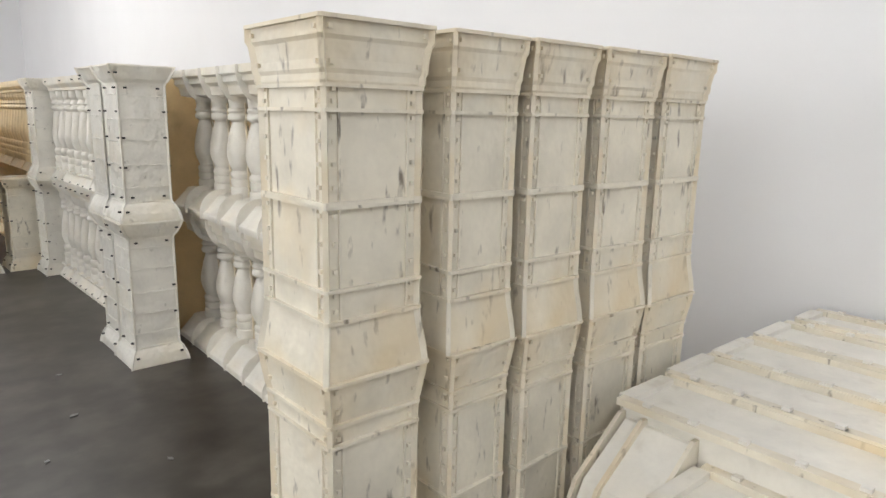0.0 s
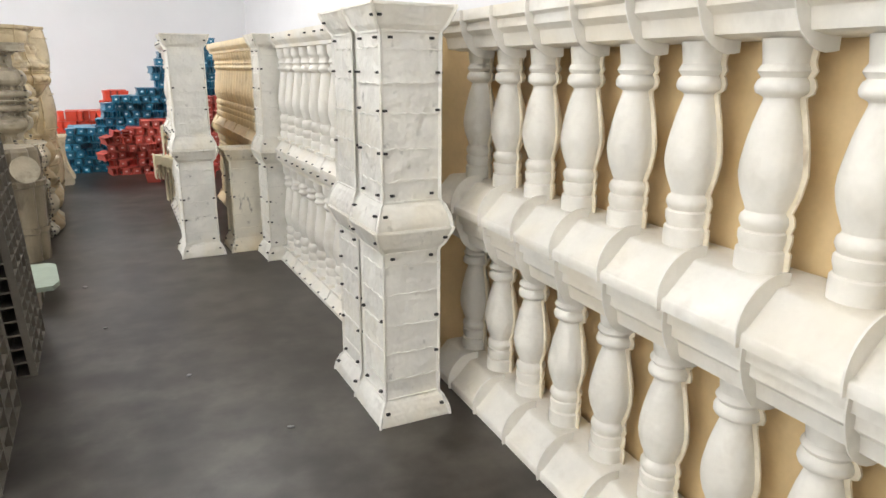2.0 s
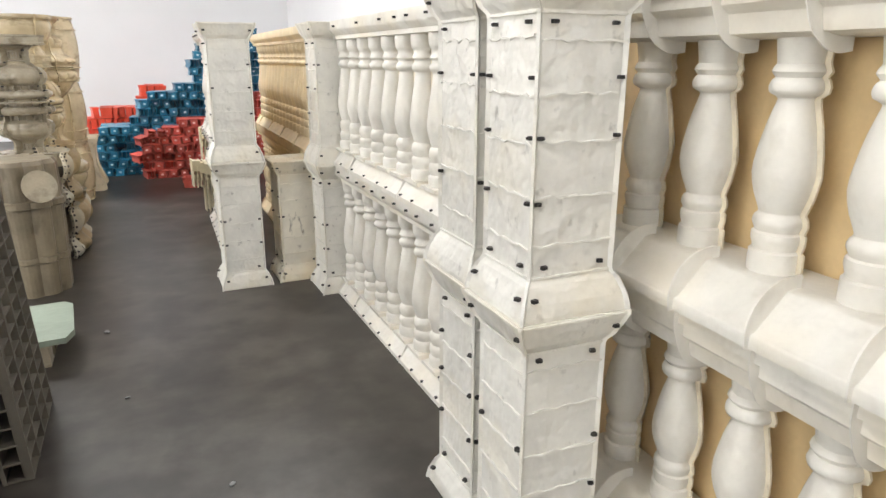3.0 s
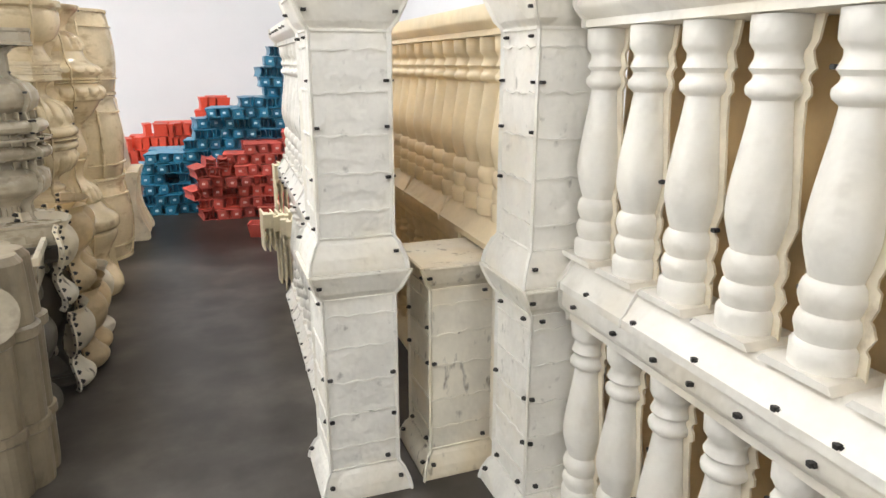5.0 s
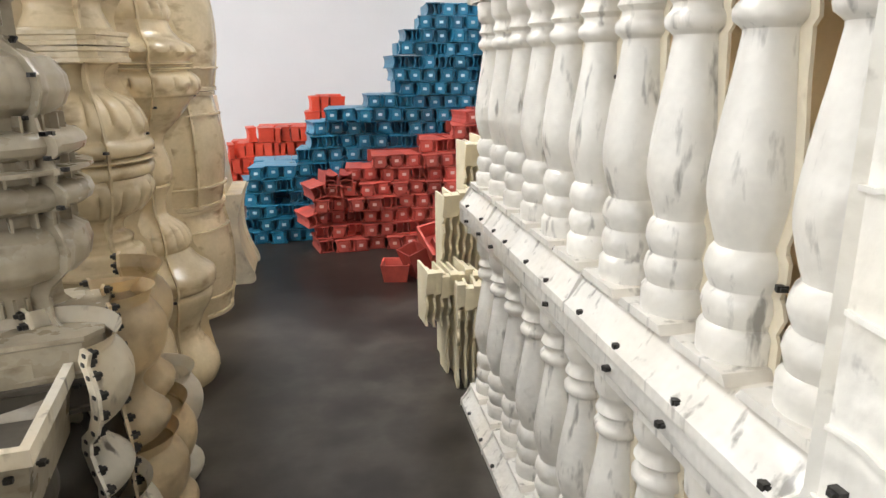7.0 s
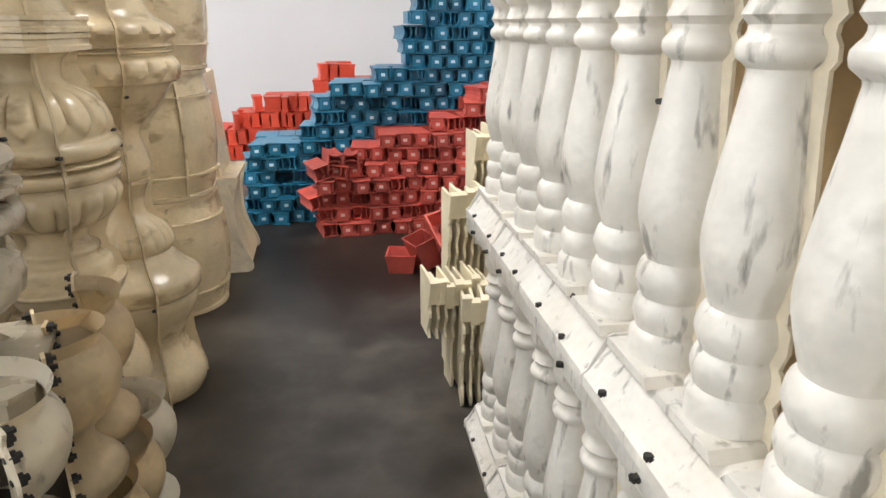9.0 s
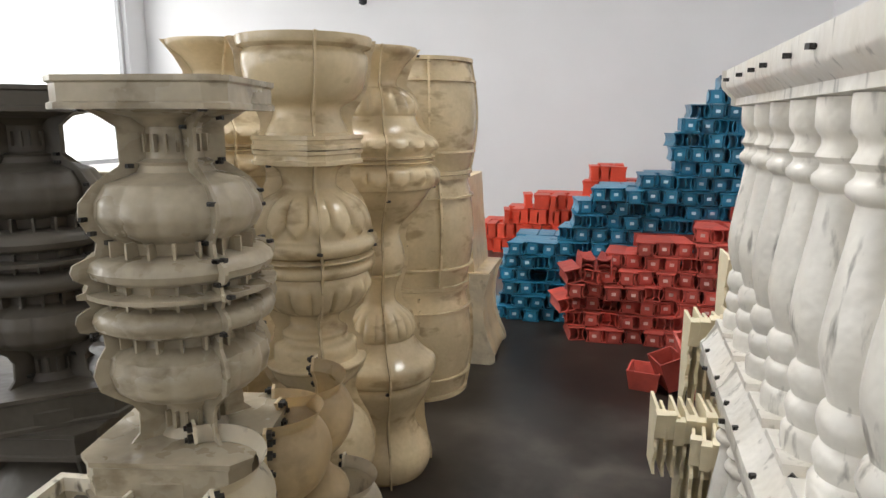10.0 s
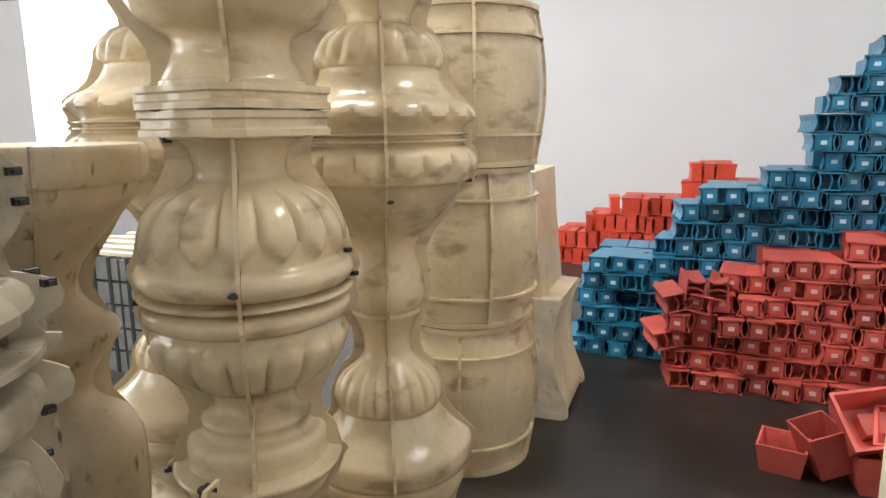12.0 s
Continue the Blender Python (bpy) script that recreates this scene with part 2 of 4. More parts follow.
def turned(bm, prof, segs=32, lobes=0, depth=0.0, spans=(), capped=True):
    """A turned body from (radius, height) pairs; petals swell the skin inside each span (from, to, point)."""
    rings = []
    for r, z in prof:
        ring = []
        for i in range(segs):
            a = 2 * math.pi * i / segs
            rr = r
            across = abs((lobes * i / segs) % 1 * 2 - 1)
            for z0, z1, point in spans:
                low, high = (z0 + point * across, z1) if point >= 0 else (z0, z1 + point * across)
                if lobes and low < z < high:
                    edge = min(1.0, (z - low) / 0.012, (high - z) / 0.03)
                    swell = (1 - across ** 3) + 0.35 * math.exp(-((across - 0.72) / 0.14) ** 2) if point else 1 - across ** 2
                    rr = r * (1 + depth * edge * (swell - 0.35))
            ring.append(bm.verts.new((rr * math.cos(a), rr * math.sin(a), z)))
        rings.append(ring)
    for p, q in zip(rings, rings[1:]):
        for i in range(segs):
            j = (i + 1) % segs
            bm.faces.new((p[i], p[j], q[j], q[i]))
    if capped:
        bm.faces.new(rings[0][::-1])
        bm.faces.new(rings[-1])


def denser(line, gap=0.008):
    """Adds points to a (radius, height) line so that no step is longer than the gap."""
    out = []
    for (a, za), (b, zb) in zip(line, line[1:]):
        n = max(1, int(math.hypot(b - a, zb - za) / gap))
        out += [(a + (b - a) * k / n, za + (zb - za) * k / n) for k in range(n)]
    return out + [line[-1]]


def squared(bm, prof, chamfer=0.006, ratio=1.0):
    """A square shaft from (half width, height) pairs with chamfered corners."""
    rings = []
    for h, z in prof:
        c, g = chamfer, h * ratio
        rings.append([bm.verts.new((x, y, z)) for x, y in ((h - c, -g), (h, -g + c), (h, g - c), (h - c, g), (-h + c, g), (-h, g - c), (-h, -g + c), (-h + c, -g))])
    for p, q in zip(rings, rings[1:]):
        for i in range(8):
            j = (i + 1) % 8
            bm.faces.new((p[i], p[j], q[j], q[i]))
    bm.faces.new(rings[0][::-1])
    bm.faces.new(rings[-1])


def smooth_profile(points, steps=4):
    """Rounds a (radius, height) line by a spline through it."""
    out = []
    for i in range(len(points) - 1):
        p0, p1, p2, p3 = points[max(i - 1, 0)], points[i], points[i + 1], points[min(i + 2, len(points) - 1)]
        for k in range(steps):
            t = k / steps
            out.append(tuple(0.5 * (2 * b + (c - a) * t + (2 * a - 5 * b + 4 * c - d) * t * t + (3 * b - a - 3 * c + d) * t ** 3) for a, b, c, d in zip(p0, p1, p2, p3)))
    out.append(points[-1])
    return out


def clip_mesh(size=0.0078):
    bm = bmesh.new()
    slab(bm, -size, -size * 0.7, -size * 0.6, size, size * 0.7, size * 0.6)
    slab(bm, -size * 0.5, -size * 1.3, -size * 0.35, size * 0.5, size * 1.3, size * 0.35)
    rounded(bm, 0.0015)
    me = bpy.data.meshes.new("clip")
    bm.to_mesh(me)
    bm.free()
    me.materials.append(BLACK)
    return me


CLIP = clip_mesh()


def clip(parent, x, y, z, rx=0, ry=0, rz=0):
    o = new("clip", CLIP)
    o.parent = parent
    o.matrix_basis = pose(x, y, z, rx, ry, rz)
    return o


rng = random.Random(7)


# ---- large structure ----
def structure(name, bm, mat, label, category):
    return tagged(part(name, bm, mat), label, category, kind="structure")


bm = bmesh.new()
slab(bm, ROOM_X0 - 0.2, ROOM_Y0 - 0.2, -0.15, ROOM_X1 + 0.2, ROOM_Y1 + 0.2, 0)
structure("floor", bm, FLOOR, "grey painted concrete floor with dark tyre stains and painted-in shade", "floor")

bm = bmesh.new()
# Openings cut for the added lamps; no roof opening is in view.
edges = [ROOM_Y0 - 0.2] + [e for h in FILL_Y for e in (h - 2.05, h + 2.05)] + [ROOM_Y1 + 0.2]
bands = (ROOM_X0 - 0.2, FILL_X - 0.8, FILL_X + 0.8, FILL_X2 - 0.55, FILL_X2 + 0.55, ROOM_X1 + 0.2)
for k in (0, 2, 4):
    slab(bm, bands[k], ROOM_Y0 - 0.2, ROOM_H, bands[k + 1], ROOM_Y1 + 0.2, ROOM_H + 0.2)
for k in (1, 3):
    for i in range(0, len(edges), 2):
        slab(bm, bands[k], edges[i], ROOM_H, bands[k + 1], edges[i + 1], ROOM_H + 0.2)
structure("ceiling", bm, WALL, "white ceiling, out of view, with openings for added lamps", "ceiling")

bm = bmesh.new()
slab(bm, ROOM_X1, ROOM_Y0 - 0.2, 0, ROOM_X1 + 0.2, ROOM_Y1 + 0.2, ROOM_H)
structure("wall_east", bm, WALL, "plain white plastered hall wall", "wall")
bm = bmesh.new()
slab(bm, ROOM_X0 - 0.2, ROOM_Y1, 0, ROOM_X1, ROOM_Y1 + 0.2, ROOM_H)
structure("wall_north", bm, WALL, "plain white plastered end wall", "wall")
bm = bmesh.new()
slab(bm, ROOM_X0 - 0.2, ROOM_Y0 - 0.2, 0, ROOM_X1, ROOM_Y0, ROOM_H)
structure("wall_south", bm, WALL, "plain white plastered end wall", "wall")
bm = bmesh.new()
slab(bm, ROOM_X0 - 0.2, ROOM_Y0, 0, ROOM_X0, ROOM_Y1, WIN_Z0)
slab(bm, ROOM_X0 - 0.2, ROOM_Y0, WIN_Z1, ROOM_X0, ROOM_Y1, ROOM_H)
edges = [ROOM_Y0] + [e for w in WINDOWS_Y for e in (w - WIN_HALF, w + WIN_HALF)] + [ROOM_Y1]
for i in range(0, len(edges), 2):
    slab(bm, ROOM_X0 - 0.2, edges[i], WIN_Z0, ROOM_X0, edges[i + 1], WIN_Z1)
structure("wall_west", bm, WALL, "white wall with tall bright windows", "wall")
for k, wy in enumerate(WINDOWS_Y):
    w = thing("window_%d" % (k + 1), "tall white framed window full of daylight", "window", kind="structure")
    bm = bmesh.new()
    for y0, y1, z0, z1 in ((-WIN_HALF, WIN_HALF, WIN_Z0, WIN_Z0 + 0.06), (-WIN_HALF, WIN_HALF, WIN_Z1 - 0.06, WIN_Z1), (-WIN_HALF, -WIN_HALF + 0.06, WIN_Z0 + 0.06, WIN_Z1 - 0.06), (WIN_HALF - 0.06, WIN_HALF, WIN_Z0 + 0.06, WIN_Z1 - 0.06)):
        slab(bm, ROOM_X0 - 0.15, wy + y0, z0, ROOM_X0 - 0.08, wy + y1, z1)
    part("window_frame", bm, FRAME, w)


# bright overcast distance outside the windows
SKYCARD = bpy.data.materials.new("overcast_distance")
SKYCARD.use_nodes = True
glow = SKYCARD.node_tree.nodes["Principled BSDF"]
glow.inputs["Emission Color"].default_value, glow.inputs["Emission Strength"].default_value = (1, 1, 0.99, 1), 1.6
bm = bmesh.new()
slab(bm, -9.1, -12, -1, -9.0, 24, 8)
structure("backdrop", bm, SKYCARD, "pale overcast distance outside the windows", "backdrop")


# ---- column moulds ----
COLUMN = [(0.160, 0), (0.160, 0.012), (0.153, 0.045), (0.136, 0.088), (0.124, 0.104), (0.122, 0.115), (0.122, 0.742), (0.125, 0.752), (0.140, 0.772), (0.158, 0.815), (0.165, 0.835), (0.165, 0.845)]


def column_mould(label, mat, m, clips=True, seed=0, height=1.0):
    r = random.Random(seed)
    c = thing("column_mould", label, "column mould", m, "column moulds along the aisle")
    prof = [(h, z * height) for h, z in COLUMN]
    bm = bmesh.new()
    squared(bm, prof, 0.008)
    part("shell", bm, mat, c)
    z_lo, z_hi = 0.115 * height, 0.742 * height
    n = 5
    for side in range(4):
        for k in range(1, n + 1):
            bm = bmesh.new()
            z = z_lo + (z_hi - z_lo) * (k - 0.4) / n + r.uniform(-0.008, 0.008)
            wave = [(-0.118 + 0.0236 * i, z + 0.0045 * math.sin(1.9 * i + 2.3 * k + side) * r.uniform(0.3, 1.2)) for i in range(11)]
            sweep(bm, [(x, q + 0.0028) for x, q in wave] + [(x, q - 0.0028) for x, q in reversed(wave)], "y", -0.127, -0.1215)
            for v in bm.verts:
                v.co.z, v.co.y = v.co.z, v.co.y + 0.001 * math.sin(40 * v.co.x)
            o = part("rib", bm, mat, c)
            o.matrix_basis = pose(0, 0, 0, 0, r.uniform(-1, 1), side * 90)
    for k in range(4):
        bm = bmesh.new()
        line = [(h * 1.4142 - 0.012, z) for h, z in prof]
        edge = [(h * 1.4142 + 0.008, z) for h, z in prof]
        sweep(bm, line + edge[::-1], "y", -0.004, 0.004)
        f = part("flange", bm, mat, c)
        f.matrix_basis = pose(0, 0, 0, 0, 0, 45 + 90 * k)
    for z, h in ((0.108, 0.1285), (0.746, 0.1285), (0.838, 0.1695)):
        bm = bmesh.new()
        squared(bm, [(h, (z - 0.003) * height), (h, (z + 0.003) * height)], 0.012)
        part("seam_flange", bm, mat, c)
    if clips:
        for side in range(4):
            for z, w in ((0.06, 0.9), (0.135, 0.75), (0.30, 0.98), (0.46, 0.98), (0.60, 0.98), (0.725, 0.75), (0.80, 0.98)):
                for s in (-1, 1):
                    if r.random() < 0.4:
                        continue
                    h = 0.122 if 0.11 < z < 0.75 else 0.15
                    o = clip(c, 0, 0, 0)
                    o.matrix_basis = pose(0, 0, 0, 0, 0, side * 90) @ pose(s * h * w * 0.92, -h - 0.006, z * height, 0, 0, r.uniform(-25, 25))
    return c


TIER = 0.846
for x, y, tiers in ((1.117, 4.170, 2), (1.127, 4.492, 2), (0.683, 7.222, 2), (1.264, 6.880, 2), (1.055, 7.245, 1)):
    for t in range(tiers):
        label = "cream square plastic column mould with clips, on the floor" if t == 0 else "cream plastic square column mould with black clips, stacked on another"
        column_mould(label, AGED if tiers == 1 else DENTED, pose(x + rng.uniform(-0.004, 0.004), y, t * TIER, 0, 0, rng.uniform(-1.2, 1.2)), True, int(x * 100) + t, 0.985 if tiers == 1 else 1.0)


# ---- tall aged column moulds ----
def aged_column(label, m, tier, seed):
    r = random.Random(seed)
    c = thing("pilaster_mould", label, "column mould", m, "aged pilaster moulds in a row")
    deep = 1.15
    if tier == 0:
        prof = [(0.155, 0), (0.155, 0.03), (0.14, 0.12), (0.13, 0.16), (0.13, 0.665), (0.131, 0.72), (0.134, 0.735), (0.143, 0.80), (0.146, 0.835)]
        levels = (0.16, 0.40, 0.665, 0.72, 0.833)
    else:
        prof = [(0.146, 0), (0.146, 0.012), (0.143, 0.04), (0.135, 0.10), (0.131, 0.145), (0.131, 0.222), (0.130, 0.42), (0.131, 0.64), (0.131, 0.69), (0.136, 0.70), (0.136, 0.715), (0.140, 0.725), (0.140, 0.745), (0.145, 0.785), (0.150, 0.795), (0.150, 0.833)]
        levels = (0.145, 0.222, 0.418, 0.426, 0.636, 0.69, 0.831)
    bm = bmesh.new()
    squared(bm, prof, 0.006, deep)
    part("shell", bm, AGED, c)

    def width(z):
        for (a, za), (b, zb) in zip(prof, prof[1:]):
            if za <= z <= zb:
                return a + (b - a) * (z - za) / max(zb - za, 1e-6)
        return prof[-1][0]
    for z in levels:
        bm = bmesh.new()
        h = width(z) + 0.011
        squared(bm, [(h, z - 0.0045), (h, z + 0.0045)], 0.004, deep)
        part("flange", bm, AGED, c)
    diag, turn = math.hypot(1, deep), math.degrees(math.atan(deep))
    for a in (turn, 180 - turn, 180 + turn, -turn):
        bm = bmesh.new()
        sweep(bm, [(h * diag - 0.014, z) for h, z in prof] + [(h * diag + 0.010, z) for h, z in reversed(prof)], "y", -0.0065, 0.0065)
        f = part("flange", bm, AGED, c)
        f.matrix_basis = pose(0, 0, 0, 0, 0, a)
    for side, across, ahead in ((0, 1.0, deep), (-90, deep, 1.0)):
        for s in (-1, 1):
            bm = bmesh.new()
            low, high = (0.17, 0.66) if tier == 0 else (0.15, 0.685)
            q = s * (0.1305 * across - 0.034)
            slab(bm, q - 0.003, -0.1305 * ahead - 0.006, low, q + 0.003, -0.1305 * ahead + 0.002, high)
            o = part("edge_rib", bm, AGED, c)
            o.matrix_basis = pose(0, 0, 0, 0, 0, side)
            bm = bmesh.new()
            for z0, z1 in zip(levels, levels[1:]):
                if z1 - z0 < 0.04:
                    continue
                n = max(2, int((z1 - z0) / 0.05))
                for i in range(n):
                    z = z0 + (z1 - z0) * (i + 0.7) / n
                    h = width(z)
                    q = s * (h * across - 0.02)
                    slab(bm, q - 0.005, -h * ahead - 0.008, z - 0.005, q + 0.005, -h * ahead + 0.002, z + 0.005)
            o = tagged(part("rivets", bm, AGED, c), kind="stuff")
            o.matrix_basis = pose(0, 0, 0, 0, 0, side)
    return c


for k, (x, y) in enumerate(((0.780, 1.632), (1.120, 1.602), (1.398, 1.575), (1.712, 1.55), (2.012, 1.53))):
    for tier in (0, 1):
        aged_column("aged cream plastic pilaster mould with scuffed panels, " + ("on the floor" if tier == 0 else "stacked"),
                    pose(x, y, tier * 0.836, 0, 0, rng.uniform(-2.5, 1.5) - 1) @ Matrix.Diagonal(((1, 0.82, 0.87, 0.95, 1)[k], 1, 1, 1)), tier, 40 + 2 * k + tier)


# ---- balustrade moulds ----
def balustrade(label, mat, m, length, pitch, style, clips, seed, back=True, first_share=0.5):
    """Front towards -x, running along +y from 0."""
    r = random.Random(seed)
    b = thing("balustrade_mould", label, "balustrade mould", m, "balustrade moulds along the aisle")
    H = 0.845
    if style == "ribbed":
        apron = smooth_profile([(0.0, 0.0), (0.0, 0.03), (0.008, 0.036), (0.02, 0.045), (0.055, 0.082), (0.09, 0.118), (0.10, 0.128), (0.12, 0.132)], 2)
        rail = [(0.03, 0.845), (0.03, 0.805), (0.05, 0.795), (0.05, 0.765), (0.075, 0.745), (0.085, 0.70), (0.14, 0.69)]
        axis, z0, z1 = 0.19, 0.132, 0.69
        shape = [(0.062, 0), (0.062, 0.05), (0.054, 0.055), (0.060, 0.075), (0.060, 0.095), (0.054, 0.10), (0.062, 0.118), (0.058, 0.135), (0.050, 0.145), (0.066, 0.185), (0.077, 0.235), (0.072, 0.285), (0.058, 0.35), (0.044, 0.395), (0.042, 0.41), (0.060, 0.42), (0.064, 0.435), (0.058, 0.45), (0.052, 0.455), (0.062, 0.468), (0.055, 0.482), (0.053, 0.49), (0.060, 0.54)]
    else:
        apron = [(0.0, 0.0), (0.0, 0.022), (0.012, 0.032), (0.05, 0.085), (0.06, 0.09), (0.10, 0.092)]
        rail = [(0.01, 0.845), (0.01, 0.80), (0.015, 0.79), (0.04, 0.765), (0.04, 0.745), (0.10, 0.74)]
        axis, z0, z1 = 0.105, 0.092, 0.742
        shape = [(q * 0.93, z) for q, z in [(0.066, 0), (0.068, 0.05), (0.058, 0.06), (0.066, 0.085), (0.060, 0.105), (0.055, 0.11), (0.066, 0.135), (0.060, 0.16), (0.052, 0.168), (0.056, 0.18), (0.070, 0.225), (0.072, 0.26), (0.064, 0.32), (0.052, 0.385), (0.045, 0.43), (0.044, 0.445), (0.058, 0.455), (0.060, 0.47), (0.050, 0.48), (0.048, 0.49), (0.058, 0.50), (0.050, 0.515), (0.050, 0.53), (0.062, 0.545), (0.064, 0.59)]]
    deep = axis + 0.08
    bm = bmesh.new()
    sweep(bm, apron + [(deep, apron[-1][1]), (deep, 0)], "y", 0, length)
    part("base_rail", bm, mat, b, smooth=True)
    bm = bmesh.new()
    sweep(bm, rail + [(deep, rail[-1][1]), (deep, 0.845)], "y", 0, length)
    part("top_rail", bm, mat, b, smooth=True)
    n = int(length / pitch + 0.01)
    y_first = (length - (n - 1) * pitch) * first_share
    bm = bmesh.new()
    turned(bm, smooth_profile([(q, z0 + (z1 - z0) * z / shape[-1][1]) for q, z in shape], 2), 20)
    first = part("baluster", bm, mat, b, smooth=True)
    if style != "ribbed" and mat is not PALETAN:
        bm = bmesh.new()
        half = pitch * 0.44
        sweep(bm, [(-half, 0), (half, 0), (half * 0.86, 0.016), (-half * 0.86, 0.016)], "x", -0.072, 0.07)
        foot = part("foot_block", bm, mat, b)
        foot.matrix_basis = pose(axis, y_first, z0 - 0.002)
        for k in range(1, n):
            again(foot, b, pose(axis, y_first + k * pitch, z0 - 0.002))
    bm = bmesh.new()
    out = [(q + (0.014 if style == "ribbed" else 0.019 + 0.004 * math.sin(90 * z)), z0 + (z1 - z0) * z / shape[-1][1]) for q, z in shape]
    sweep(bm, out + [(-y, z) for y, z in reversed(out)], "x", 0.012, 0.018)
    fin = part("seam_flange", bm, mat if mat is PALETAN else SEAM, b, "yellowed seam flange")
    bm = bmesh.new()
    swell = 0.02 if style == "ribbed" else 0.012
    grow = [(d - swell * (0.4 if z < 0.04 else 0.8), z + (swell * 0.8 if z > 0.04 else 0)) for d, z in apron]
    if style == "ribbed":
        arc = [(0.115 + 0.13 * math.cos(radians(a)), 0.035 + 0.13 * math.sin(radians(a))) for a in range(180, 79, -10)]
        sweep(bm, [(-0.012, 0.0)] + arc + [(axis - 0.05, 0.163), (axis - 0.05, 0.0)], "y", -0.0028, 0.0028)
    else:
        sweep(bm, grow + [(deep - 0.02, grow[-1][1]), (deep - 0.02, 0.0)], "y", -0.0022, 0.0022)
    rib = part("apron_rib", bm, mat, b)
    bm = bmesh.new()
    grow = [(d - 0.012, min(z, 0.844)) for d, z in rail[:-1]] + [(axis - 0.02, 0.675 if style == "ribbed" else 0.735), (axis, 0.68 if style == "ribbed" else 0.735), (axis, 0.844)]
    if style == "ribbed":
        grow = smooth_profile([(0.016, 0.844), (0.016, 0.80), (0.03, 0.75), (0.055, 0.70), (0.095, 0.668), (0.14, 0.655), (0.18, 0.66)], 2) + [(0.18, 0.844)]
    sweep(bm, grow, "y", -0.0022, 0.0022)
    rail_rib = part("rail_rib", bm, mat, b)
    for k in range(n):
        y = y_first + k * pitch
        if k == 0:
            first.matrix_basis = fin.matrix_basis = pose(axis, y, 0)
        else:
            again(first, b, pose(axis, y, 0, 0, 0, r.uniform(-4, 4)))
            again(fin, b, pose(axis, y, 0, 0, 0, r.uniform(-3, 3)))
        if style == "ribbed":
            yr = y - pitch / 2
            if k == 0:
                rib.matrix_basis = rail_rib.matrix_basis = pose(0, yr, 0)
            else:
                again(rib, b, pose(0, yr, 0, 0, 0, r.uniform(-1.5, 1.5)))
                again(rail_rib, b, pose(0, yr, 0, 0, 0, r.uniform(-1.5, 1.5)))
        elif k > 0 and k % 4 == 0:
            again(rib, b, pose(0, y - pitch / 2, 0))
        if clips:
            for z in (0.26, 0.36, 0.50, 0.62):
                if r.random() < 0.5:
                    clip(b, axis + 0.005, y + r.choice((-1, 1)) * 0.075, z + r.uniform(-0.03, 0.03), 0, 0, r.uniform(-30, 30))
    if style != "ribbed":
        rib.matrix_basis, rail_rib.matrix_basis = pose(0, 0.02, 0), pose(0, 0.02, 0)
        again(rail_rib, b, pose(0, length - 0.02, 0))
        again(rib, b, pose(0, length - 0.02, 0))
    if clips:
        y = 0.08
        while y < length:
            clip(b, 0.008, y, 0.028, 0, 0, r.uniform(-25, 25))
            if r.random() < 0.7:
                clip(b, 0.05, y + 0.06, 0.088, 0, 40, r.uniform(-25, 25))
            if r.random() < 0.8:
                clip(b, 0.004, y + 0.04, 0.815, 0, 0, r.uniform(-25, 25))
            y += r.uniform(0.13, 0.24)
    if back:
        bm = bmesh.new()
        slab(bm, deep + 0.012, 0, 0, deep + 0.03, length, H)
        part("back_panel", bm, TAN, b, "tan plastic back panel")
    return b


# first run, ribbed aprons
for t in (0, 1):
    balustrade("cream plastic balustrade mould with fat balusters, " + ("on the floor" if t == 0 else "stacked"), WHITE, pose(1.258 + t * 0.004, 1.86, t * TIER, 0, 0, -3.2), 2.62, 0.262, "ribbed", False, 3 + t)
# second run, clipped
for t in (0, 1):
    balustrade("cream plastic balustrade mould with slender balusters and clips, " + ("on the floor" if t == 0 else "stacked"), WHITE, pose(1.205, 4.67, t * TIER, 0, 0, 0), 2.05, 0.1985, "slender", True, 13 + t, first_share=0.85)
# third run, white and smeared
for t in (0, 1):
    balustrade("white plastic balustrade mould with grey smears and clips, " + ("on the floor" if t == 0 else "stacked"), BRIGHT, pose(0.595, 7.385, t * TIER, 0, 0, -1.6), 1.93, 0.19, "slender", True, 23 + t)
# tan run behind
for t in (0, 1):
    balustrade("tan plastic balustrade mould, " + ("on the floor behind a white one" if t == 0 else "stacked on another"), PALETAN, pose(1.16, 7.42 - 0.34 * t, t * 0.846, 0, 0, -0.5), 2.2 + 0.3 * t, 0.14, "slender", False, 33 + t)
# plain tan panels at the end of the first run
for t in (0, 1):
    d = thing("end_panel_mould", "plain tan plastic end panel standing beside the balustrade", "panel mould", pose(1.36, 4.56, t * TIER, 0, 0, 2), "tan end panels")
    bm = bmesh.new()
    slab(bm, -0.04, -0.012, 0, 0.42, 0.012, 0.84)
    rounded(bm, 0.005)
    part("sheet", bm, TAN, d)


